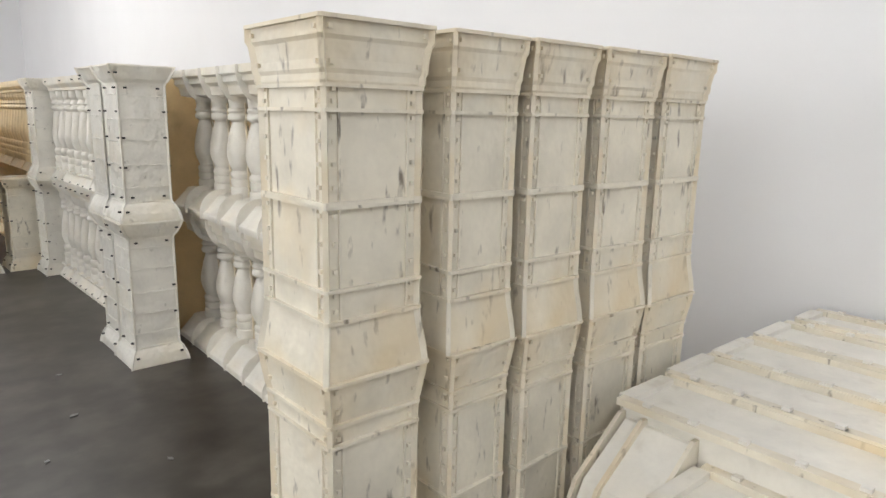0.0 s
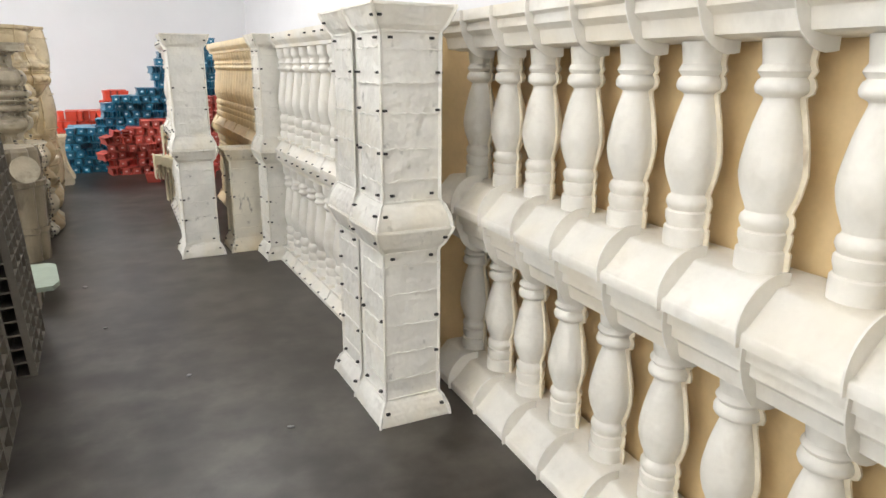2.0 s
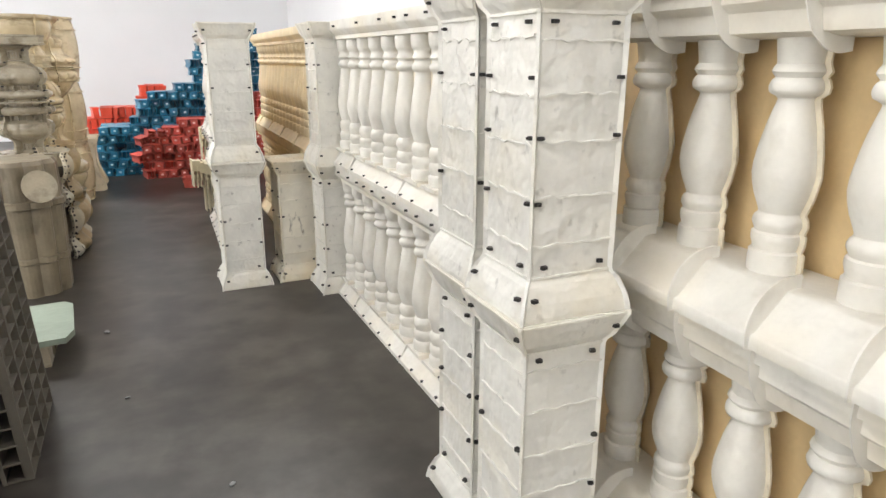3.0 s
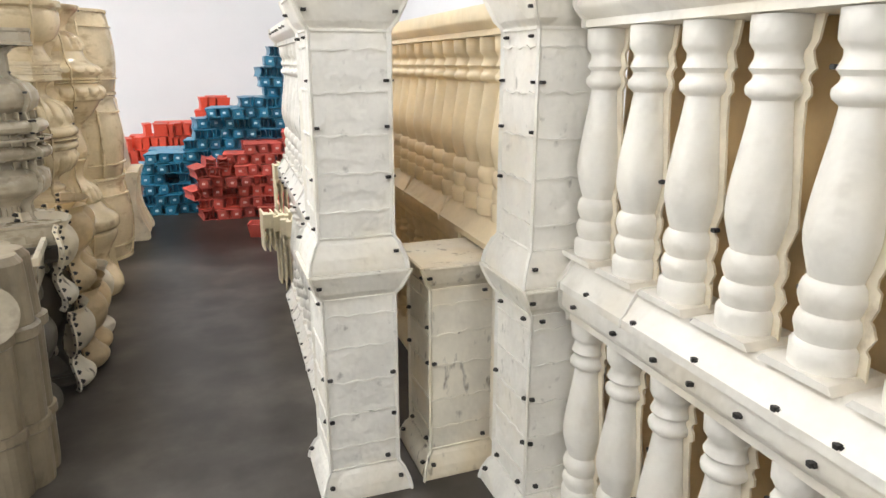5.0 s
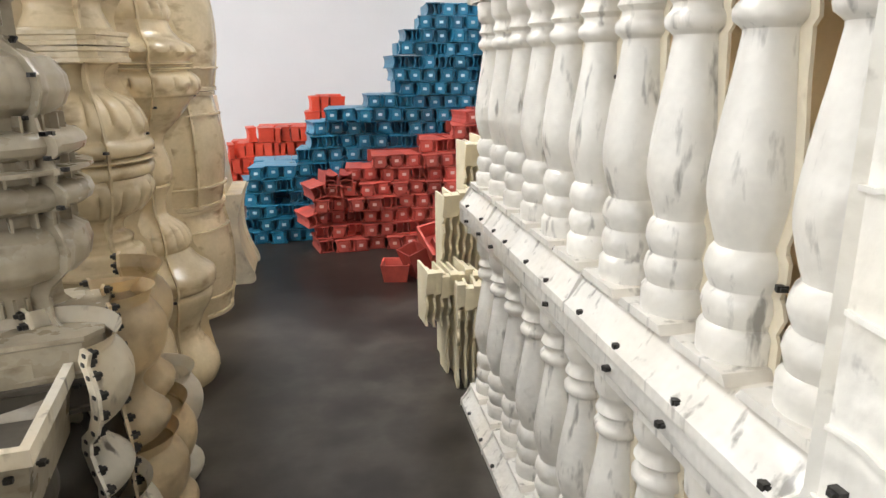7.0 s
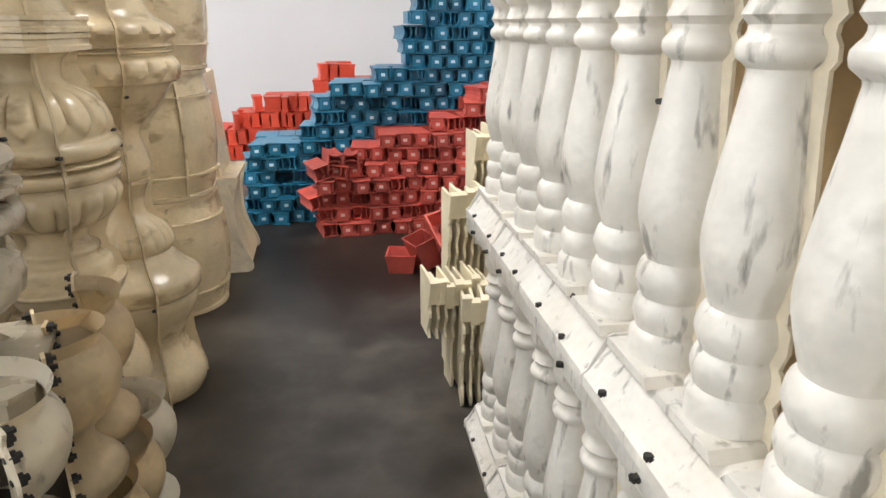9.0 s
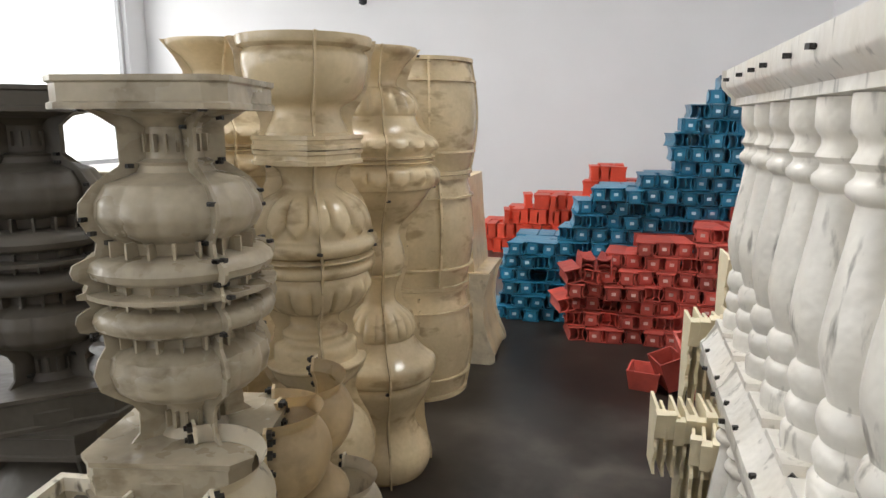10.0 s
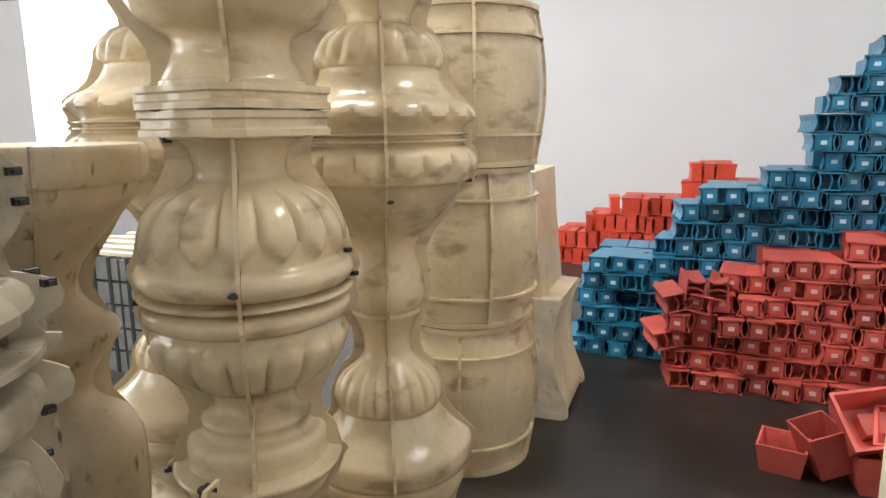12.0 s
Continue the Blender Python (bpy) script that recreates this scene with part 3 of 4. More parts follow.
# ---- long moulds piled by the wall ----
def long_mould(m, length, width, height, seed):
    c = thing("long_mould", "long cream plastic beam mould piled by the wall", "beam mould", m, "long moulds piled by the wall")
    bm = bmesh.new()
    w = width / 2
    sweep(bm, [(-w, 0), (w, 0), (w * 0.96, height * 0.86), (w, height), (-w, height), (-w * 0.96, height * 0.86)], "y", -length, 0)
    rounded(bm, 0.006)
    part("shell", bm, WHITE, c)
    bm = bmesh.new()
    slab(bm, -w + 0.021, -0.02, height, w - 0.021, 0.03, height + 0.02)
    rounded(bm, 0.006)
    part("end_lip", bm, WHITE, c)
    for s in (-1, 1):
        bm = bmesh.new()
        slab(bm, s * w - 0.02, -length, height, s * w + 0.02, 0.012, height + 0.022)
        rounded(bm, 0.006)
        part("lip", bm, AGED, c)
        for k in range(int(length / 0.15)):
            bm = bmesh.new()
            slab(bm, s * w - 0.012, -0.1 - 0.15 * k, height + 0.02, s * w + 0.012, -0.075 - 0.15 * k, height + 0.032)
            part("tab", bm, WHITE, c)
    return c


for k, (x, y, z, h) in enumerate(((1.44, 0.98, 0, 0.47), (1.75, 1.27, 0, 0.575), (2.045, 1.27, 0, 0.585), (2.34, 1.25, 0, 0.59), (2.635, 1.22, 0, 0.605), (2.92, 1.18, 0, 0.62))):
    c = long_mould(pose(x, y, z, 0, 0, -1.5), 2.4, 0.29 if k < 5 else 0.22, h, k)
    if k == 1:
        for q in (-0.26, -0.09, -0.012):
            bm = bmesh.new()
            sweep(bm, [(-0.14, 0.0), (-0.42, 0.0), (-0.42, 0.32), (-0.38, 0.40), (-0.17, h - 0.02), (-0.14, h - 0.02)], "y", q, q + 0.014)
            part("end_rib", bm, AGED, c)
        bm = bmesh.new()
        sweep(bm, [(-0.14, 0.0), (-0.40, 0.0), (-0.40, 0.32), (-0.36, 0.40), (-0.16, h - 0.04), (-0.14, h - 0.04)], "y", -0.25, -0.02)
        part("flared_side", bm, WHITE, c)


# ---- urn moulds ----
def seam_fins(parent, prof, mat, angles, out=0.03, bridge=0.78):
    """Flat scalloped plates where the mould halves meet; they bridge the narrow necks."""
    line = [(max(r, bridge * max(q for q, w in prof if abs(w - z) < 0.07)) + out, z) for r, z in prof]
    line = [(sum(q for q, w in line[max(i - 1, 0):i + 2]) / len(line[max(i - 1, 0):i + 2]), z) for i, (r, z) in enumerate(line)]
    for a in angles:
        bm = bmesh.new()
        sweep(bm, [(max(r - 0.02, 0.005), z) for r, z in prof] + line[::-1], "y", -0.004, 0.004)
        f = part("seam_flange", bm, mat, parent)
        f.matrix_basis = pose(0, 0, 0, 0, 0, a)


def urn(name, label, mat, m, prof, lobes=(), bands=(), fins=(), fin_out=0.03, clips=0, seed=0, steps=3, ribs=(), bridge=0.78):
    """prof: the turned body. lobes: (count, depth, from, to). bands: square blocks (half width, from, to)."""
    r = random.Random(seed)
    u = thing(name, label, "urn mould", m, "urn moulds along the aisle")
    line = smooth_profile(prof, steps)
    bm = bmesh.new()
    if lobes:
        turned(bm, denser(line), lobes[0] * 10, lobes[0], lobes[1], lobes[2])
    else:
        turned(bm, line, 40)
    part("body", bm, mat, u, smooth=True)
    for h, z0, z1 in bands:
        bm = bmesh.new()
        squared(bm, [(h, z0), (h, z0 + 0.012), (h * 0.97, z0 + 0.016), (h * 0.97, z1 - 0.016), (h, z1 - 0.012), (h, z1)], 0.04)
        o = part("square_band", bm, mat, u)
        o.matrix_basis = pose(0, 0, 0, 0, 0, fins[0] + 45)
    seam_fins(u, prof, mat, fins, fin_out, bridge)
    for z, rad, n in ribs:
        for k in range(n):
            bm = bmesh.new()
            slab(bm, rad - 0.03, -0.003, z - 0.02, rad + 0.012, 0.003, z + 0.02)
            o = part("rib", bm, mat, u)
            o.matrix_basis = pose(0, 0, 0, 0, 0, 360 * k / n + 4)
    for k in range(clips):
        a = r.choice(fins)
        q, z = r.choice(prof)
        o = clip(u, 0, 0, 0)
        o.matrix_basis = pose(0, 0, 0, 0, 0, a) @ pose(q + fin_out * 0.6, r.choice((-1, 1)) * 0.008, z, 0, 0, 20)
    return u


PUMPKIN = [(0.2, 0), (0.2, 0.05), (0.17, 0.07), (0.09, 0.09), (0.066, 0.12), (0.066, 0.17), (0.085, 0.195), (0.15, 0.22), (0.178, 0.245), (0.187, 0.285), (0.180, 0.32), (0.14, 0.347), (0.135, 0.378), (0.188, 0.382), (0.205, 0.392), (0.211, 0.41), (0.205, 0.428), (0.19, 0.438), (0.165, 0.444), (0.165, 0.462), (0.216, 0.465), (0.216, 0.475), (0.165, 0.478), (0.165, 0.494), (0.19, 0.50), (0.205, 0.509), (0.211, 0.525), (0.205, 0.541), (0.19, 0.552), (0.135, 0.558), (0.14, 0.585), (0.172, 0.608), (0.187, 0.64), (0.184, 0.675), (0.16, 0.712), (0.09, 0.735), (0.082, 0.75), (0.088, 0.757), (0.066, 0.765), (0.064, 0.835), (0.09, 0.855), (0.17, 0.872), (0.18, 0.94)]
PUMPKIN_RIBS = ((0.363, 0.155, 20), (0.453, 0.168, 20), (0.486, 0.168, 20), (0.57, 0.158, 20), (0.145, 0.067, 18), (0.80, 0.067, 18))
PUMPKIN_LOBES = (14, 0.045, ((0.2, 0.355, 0), (0.58, 0.735, 0)))
for where, turn, mat, label, seed in ((pose(-0.645, 8.545, 0.70, 0, 0, 8), -42, GREY, "grey plastic pumpkin urn mould with scalloped flanges and clips", 1), (pose(-1.27, 8.76, 0.70, 0, 0, 20), -24, SHADED_GREY, "grey plastic pumpkin shaped urn mould, its shade put in the colour", 2)):
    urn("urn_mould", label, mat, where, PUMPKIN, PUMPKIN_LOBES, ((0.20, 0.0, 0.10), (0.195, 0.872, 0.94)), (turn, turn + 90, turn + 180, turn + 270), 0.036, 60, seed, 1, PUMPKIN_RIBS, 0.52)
VASE = [(0.20, 0.0), (0.20, 0.05), (0.17, 0.10), (0.10, 0.16), (0.12, 0.22), (0.19, 0.30), (0.22, 0.38), (0.22, 0.46), (0.17, 0.54), (0.11, 0.58), (0.13, 0.61), (0.19, 0.63), (0.19, 0.70)]
# The lower urns use the grey with shade mixed into it.
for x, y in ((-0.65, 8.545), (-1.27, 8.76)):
    urn("urn_mould", "grey plastic urn mould under another one, shade in its colour", SHADED_GREY, pose(x, y, 0, 0, 0, 15), VASE, (), ((0.20, 0, 0.06), (0.215, 0.62, 0.70)), (-48, 42, 132, 222), 0.035, 14, 6)

TALL = [(0.19, 0), (0.19, 0.06), (0.11, 0.12), (0.085, 0.16), (0.14, 0.22), (0.20, 0.30), (0.205, 0.38), (0.18, 0.46), (0.12, 0.53), (0.10, 0.58), (0.12, 0.62), (0.15, 0.65), (0.165, 0.69), (0.178, 0.70), (0.178, 0.712), (0.15, 0.72), (0.148, 0.762), (0.138, 0.778), (0.118, 0.786), (0.113, 0.80), (0.117, 0.812), (0.112, 0.822), (0.092, 0.835), (0.087, 0.855), (0.10, 0.88), (0.14, 0.905), (0.175, 0.94), (0.193, 0.985), (0.195, 1.015), (0.188, 1.03), (0.206, 1.038), (0.214, 1.055), (0.208, 1.072), (0.19, 1.08), (0.216, 1.086), (0.216, 1.094), (0.19, 1.10), (0.21, 1.108), (0.222, 1.128), (0.214, 1.15), (0.198, 1.16), (0.196, 1.178), (0.194, 1.21), (0.181, 1.25), (0.152, 1.285), (0.11, 1.312), (0.094, 1.328), (0.093, 1.35), (0.10, 1.378), (0.122, 1.398), (0.142, 1.41), (0.142, 1.50), (0.138, 1.512), (0.122, 1.545), (0.114, 1.57), (0.12, 1.595), (0.165, 1.62), (0.193, 1.66), (0.207, 1.71), (0.209, 1.755), (0.197, 1.775), (0.221, 1.785), (0.224, 1.815)]
urn("tall_urn_mould", "glossy tan plastic urn moulds stacked with petal bands and flanges", URN, pose(-0.66, 9.30, 0, 0, 0, 0), TALL, (16, 0.115, ((0.895, 1.022, -0.03), (1.168, 1.312, 0.042))), ((0.150, 1.405, 1.452), (0.152, 1.456, 1.50)), (-57, 33, 123, 213), 0.022, 18, 3, bridge=0.82)
WIDE = [(0.2, 0), (0.22, 0.05), (0.21, 0.12), (0.15, 0.22), (0.17, 0.30), (0.205, 0.36), (0.222, 0.40), (0.222, 0.425), (0.215, 0.432), (0.215, 0.442), (0.236, 0.455), (0.243, 0.475), (0.243, 0.512), (0.228, 0.53), (0.195, 0.555), (0.167, 0.585), (0.15, 0.61), (0.143, 0.622), (0.15, 0.634), (0.148, 0.675), (0.13, 0.716), (0.097, 0.75), (0.078, 0.768), (0.068, 0.79), (0.07, 0.83), (0.083, 0.87), (0.098, 0.895), (0.10, 0.902), (0.09, 0.908), (0.104, 0.925), (0.112, 0.96), (0.106, 1.01), (0.092, 1.055), (0.09, 1.085), (0.105, 1.12), (0.138, 1.155), (0.172, 1.19), (0.205, 1.235), (0.228, 1.268), (0.246, 1.278), (0.25, 1.30), (0.25, 1.345), (0.238, 1.362), (0.225, 1.37), (0.225, 1.376), (0.24, 1.38), (0.24, 1.385), (0.225, 1.389), (0.225, 1.394), (0.24, 1.398), (0.24, 1.403), (0.225, 1.408), (0.232, 1.42), (0.246, 1.435), (0.246, 1.462), (0.234, 1.48), (0.206, 1.495), (0.178, 1.525), (0.162, 1.562), (0.168, 1.575), (0.166, 1.61), (0.15, 1.645), (0.115, 1.674), (0.092, 1.685), (0.088, 1.71), (0.12, 1.765), (0.165, 1.81), (0.17, 1.835)]
urn("wide_urn_mould", "tan plastic wide urn moulds stacked with fluted bells", URN, pose(-0.60, 9.84, 0, 0, 0, 0), WIDE, (18, 0.085, ((0.632, 0.755, 0.0), (1.578, 1.685, 0.0), (1.282, 1.36, 0.03), (1.425, 1.478, 0.02))), (), (-62, 28, 118, 208), 0.022, 14, 4, bridge=0.7)
urn("wide_urn_mould", "tan plastic wide urn moulds stacked behind the front row", URN, pose(-1.37, 9.92, 0, 0, 0, 10), [(q * 1.25, z * 1.03) for q, z in WIDE], (18, 0.085, ((0.644, 0.778, 0.0), (1.625, 1.735, 0.0), (1.32, 1.40, 0.03), (1.468, 1.522, 0.02))), (), (-58, 32, 122, 212), 0.024, 0, 5, bridge=0.55)
GOBLET = [(0.20, 0), (0.22, 0.2), (0.24, 0.45), (0.25, 0.55), (0.245, 0.66), (0.21, 0.73), (0.13, 0.78), (0.13, 0.84), (0.20, 0.92), (0.21, 0.96), (0.15, 1.0), (0.115, 1.05), (0.13, 1.11), (0.20, 1.18), (0.285, 1.26), (0.30, 1.30), (0.325, 1.31), (0.33, 1.38), (0.31, 1.39)]
urn("goblet_mould", "tan plastic goblet shaped planter mould with dark speckles", SPECKLED, pose(-1.22, 9.24, 0, 0, 0, 0), [(q * 0.82, z) for q, z in GOBLET], (), (), (-32, 58, 148, 238), 0.014, 0, 6, bridge=0.0)


# ---- barrels ----
def barrel(m, seed, height=0.62):
    b = thing("barrel_mould", "tan plastic barrel mould with raised hoops and riveted seams, stacked", "barrel mould", m, "stacked barrel moulds")
    n = 10
    prof = [(0.268 + 0.038 * math.sin(math.pi * i / n), height * i / n) for i in range(n + 1)]
    bm = bmesh.new()
    turned(bm, [(0.285, 0), (0.285, 0.02)] + [(r, 0.021 + z * (height - 0.042) / height) for r, z in prof] + [(0.285, height - 0.02), (0.285, height)], 48)
    part("body", bm, URN, b, smooth=True)
    for z in (0.12, height - 0.12):
        bm = bmesh.new()
        r = 0.272 + 0.042 * math.sin(math.pi * z / height)
        turned(bm, [(r - 0.002, z - 0.006), (r + 0.008, z - 0.005), (r + 0.008, z + 0.005), (r - 0.002, z + 0.006)], 48)
        part("hoop", bm, URN, b, smooth=True)
    for a in (-75, 15, 105, 195):
        bm = bmesh.new()
        sweep(bm, [(r - 0.01, z) for r, z in prof] + [(r + 0.016, z) for r, z in reversed(prof)], "y", -0.006, 0.006)
        f = part("seam_flange", bm, URN, b)
        f.matrix_basis = pose(0, 0, 0, 0, 0, a)
        for k in range(10):
            r, z = prof[k] if k else (0.278, 0.02)
            o = clip(b, 0, 0, 0)
            o.matrix_basis = pose(0, 0, 0, 0, 0, a) @ pose(r + 0.006, 0.004, z + 0.03) @ Matrix.Scale(0.55, 4)
    return b


for k, z in enumerate((0.0, 0.632, 1.262)):
    barrel(pose(-0.69 + 0.01 * k, 10.80, z, 0, 0, (0, 22, 8)[k]), k, (0.628, 0.626, 0.61)[k])


# ---- standing bracket slab ----
b = thing("bracket_mould", "tall cream plastic bracket mould with a flared foot", "bracket mould", pose(-0.47, 11.2, 0, 0, 0, 0))
bm = bmesh.new()
sweep(bm, [(-0.17, 0.60), (0.03, 0.60), (-0.005, 0.95), (-0.02, 1.20), (-0.17, 1.21)], "y", 0.02, 0.53)
rounded(bm, 0.008)
part("upper_panel", bm, SHELLTAN, b)
bm = bmesh.new()
sweep(bm, smooth_profile([(0.12, 0), (0.155, 0.02), (0.15, 0.07), (0.11, 0.16), (0.08, 0.28), (0.075, 0.42), (0.095, 0.54), (0.125, 0.60)], 3) + [(-0.17, 0.60), (-0.17, 0)], "y", 0, 0.52)
part("foot", bm, SHELLTAN, b)
for q in (0.0, 0.5):
    bm = bmesh.new()
    sweep(bm, smooth_profile([(0.14, 0), (0.172, 0.02), (0.168, 0.075), (0.128, 0.17), (0.098, 0.28), (0.093, 0.42), (0.113, 0.53), (0.14, 0.597)], 3) + [(0.0, 0.597), (0.0, 0)], "y", q - 0.012, q - 0.003)
    part("seam_flange", bm, SEAM, b)
for z in (0.70, 0.80, 0.90, 1.0, 1.1, 1.18):
    clip(b, -0.03, 0.016, z)


# ---- brick moulds in stacks ----
def wavy_wall(bm, x, h, d, s):
    sweep(bm, [(x - 0.0035, 0.006), (x + 0.0035, 0.006), (x + 0.0035 + s, h * 0.35), (x + 0.0035 + s, h * 0.65), (x + 0.0035, h - 0.006), (x - 0.0035, h - 0.006), (x - 0.0035 + s, h * 0.65), (x - 0.0035 + s, h * 0.35)], "y", 0.003, d - 0.003)


def brick_mould(name, mat, label_mat, label, group, kind_of):
    """Front towards -y, standing on z=0."""
    c = thing(name, label, "brick mould", pose(0, 0, -50), group)
    w, h, d = {"plate": (0.064, 0.097, 0.30), "open": (0.058, 0.097, 0.30), "long": (0.125, 0.097, 0.30), "upright": (0.052, 0.168, 0.30), "slim": (0.036, 0.164, 0.30), "wide": (0.094, 0.166, 0.30)}[kind_of]
    bm = bmesh.new()
    slab(bm, -w, 0, 0, w, d, 0.006)
    slab(bm, -w, -0.004, h - 0.007, w, d, h)
    slab(bm, -w + 0.01, d * 0.3, 0.006, w - 0.01, d * 0.32, h - 0.007)
    for x, s in ((-w + 0.005, 0.010), (w - 0.005, -0.010)):
        wavy_wall(bm, x, h, d, s)
    spots = []
    if kind_of == "open":
        wavy_wall(bm, 0.0, h, d, 0.012)
    elif kind_of == "long":
        spots = [-0.062, 0.062]
    elif kind_of == "plate":
        spots = [0.0]
    else:
        slab(bm, -w + 0.01, 0.004, 0.006, w - 0.01, d - 0.02, h - 0.007)
        slab(bm, -w + 0.018, -0.004, h * 0.2, w - 0.018, 0.004, h * 0.8)
    for x in spots:
        slab(bm, x - 0.042, 0.006, 0.006, x + 0.042, d - 0.02, h - 0.007)
        slab(bm, x - 0.034, -0.006, 0.014, x + 0.034, 0.006, h - 0.018)
    tray = part("tray", bm, mat, c)
    for x in spots:
        bm = bmesh.new()
        slab(bm, x - 0.015, -0.009, 0.038, x + 0.015, -0.006, 0.060)
        part("face_plate", bm, label_mat, tray)
    return c, 2 * w


def stack(mat, label_mat, label, rows, y, row_height, group, seed, end=1.7, back=0.012, kinds=("plate", "open", "long")):
    r = random.Random(seed)
    base = [brick_mould("brick_mould", mat, label_mat, label, group, k) for k in kinds]
    rough = 0.05
    used = [False] * 3
    for i, x0 in enumerate(rows):
        x1 = end
        if isinstance(x0, tuple):
            x0, x1 = x0
        x = x0 + r.uniform(-0.06, 0.05)
        lean = r.uniform(-0.02, 0.02)
        while x < x1:
            k = r.choices((0, 1, 2), (0.66, 0.24, 0.10))[0]
            ob, w = base[k]
            m = pose(x + w / 2, y + r.uniform(-rough, rough) + (r.uniform(-0.10, 0.02) if r.random() < 0.14 else 0) + back * i + lean, i * row_height + 0.001 + min(i, 6) * 0.002 * math.sin(3.1 * x + seed) + r.uniform(0, 0.004), r.uniform(-1.2, 1.2), r.uniform(-2.5, 2.5), r.uniform(-11, 11))
            gap = i > 0 and x > x0 + 0.25 and r.random() < 0.01
            if gap:
                x += w
                continue
            if used[k]:
                copy_thing(ob, m)
            else:
                ob.matrix_basis, used[k] = m, True
            x += w + r.uniform(0.0, 0.006)
    bm = bmesh.new()
    for i, x0 in enumerate(rows):
        x1 = end
        if isinstance(x0, tuple):
            x0, x1 = x0
        x = x0 + 0.05
        while x < x1 - 0.03:
            w = r.uniform(0.12, 0.2)
            slab(bm, x, y + 0.33 + back * i, i * row_height + 0.004, min(x + w - 0.006, x1), y + 0.62 + back * i, (i + 1) * row_height - 0.004)
            x += w
    tagged(part("stacked_moulds", bm, mat), "rear rows of the same plastic brick moulds", "brick moulds", kind="stuff")
    for ob, w in base:
        if ob.matrix_basis.translation.z < -10:
            ob.matrix_basis = pose(end, y + 0.4, 0.001)


RH = 0.1045
stack(BLUE, BLUE_LABEL, "blue plastic brick mould in a stepped stack", [(-0.47, 0.0), (-0.49, 0.15), (-0.46, 0.18), (-0.45, 0.22), (-0.44, 0.7), (-0.40, 0.9), (0.04, 1.3), 0.11, 0.18, 0.25, 0.60, 0.82, 0.82, 0.83, 0.85, 0.94, 1.06, 1.12], 12.2, RH, "blue brick moulds", 51)
stack(RED, RED_LABEL, "dusty red plastic brick mould in a stepped stack", [0.09, 0.08, 0.08, 0.11, 0.15, 0.36, 0.52, 0.93, 1.18, 1.36], 11.83, RH, "dusty red brick moulds", 52, back=0.012)
stack(ORANGE, RED_LABEL, "bright red plastic brick mould in a stack", [-1.13, -1.12, -0.83, -0.5, 0.12, (0.21, 0.56)], 14.9, 0.174, "bright red brick moulds", 53, end=1.0, back=0.0, kinds=("upright", "slim", "wide"))


# a few red moulds leaning and sliding off the stack
lean = brick_mould("brick_mould", RED, RED_LABEL, "dusty red plastic brick mould leaning off the stack", "dusty red brick moulds", "open")[0]
lean.matrix_basis = pose(0.125, 11.80, 0.215, 0, -12, 18)
for x, y, z, ry, rz in ((0.17, 11.79, 0.43, -14, 14), (0.27, 11.80, 0.43, 8, -10), (0.30, 11.80, 0.545, -84, 8), (0.41, 11.80, 0.55, -92, -5)):
    copy_thing(lean, pose(x, y, z, 0, ry, rz))


# ---- loose red boxes ----
def loose_box(m, w, d, h):
    c = thing("open_box_mould", "loose red plastic box mould lying on the floor", "box mould", m, "loose red box moulds")
    bm = bmesh.new()
    t = 0.012
    lo, hi = [(-w * 0.8, -d * 0.8), (w * 0.8, -d * 0.8), (w * 0.8, d * 0.8), (-w * 0.8, d * 0.8)], [(-w, -d), (w, -d), (w, d), (-w, d)]
    a, b2 = [bm.verts.new((*p, 0)) for p in lo], [bm.verts.new((*p, h)) for p in hi]
    c2, e2 = [bm.verts.new((p[0] * 0.9, p[1] * 0.9, h)) for p in hi], [bm.verts.new((p[0] * 0.88, p[1] * 0.88, t)) for p in lo]
    bm.faces.new(a[::-1])
    bm.faces.new(e2)
    for i in range(4):
        j = (i + 1) % 4
        bm.faces.new((a[i], a[j], b2[j], b2[i]))
        bm.faces.new((b2[i], b2[j], c2[j], c2[i]))
        bm.faces.new((c2[i], c2[j], e2[j], e2[i]))
    part("tray", bm, RED, c)
    bm = bmesh.new()
    slab(bm, -w * 0.35, -d * 0.35, t, w * 0.35, d * 0.35, h * 0.5)
    part("core", bm, RED, c)


for x, y, z, rx, ry, rz, w, d, h in ((0.62, 11.06, 0, 0, 0, -12, 0.095, 0.10, 0.12), (0.78, 11.04, 0.035, 0, -18, 18, 0.075, 0.10, 0.19), (0.97, 11.02, 0, 0, 0, 5, 0.13, 0.12, 0.16), (0.92, 11.06, 0.21, 42, -8, 18, 0.15, 0.12, 0.13), (1.08, 11.0, 0.17, 22, -10, -15, 0.14, 0.11, 0.13), (1.24, 11.1, 0.0, 0, 0, 12, 0.14, 0.13, 0.17), (1.22, 11.1, 0.18, 5, 8, -10, 0.14, 0.13, 0.16)):
    loose_box(pose(x, y, z, rx, ry, rz), w, d, h)


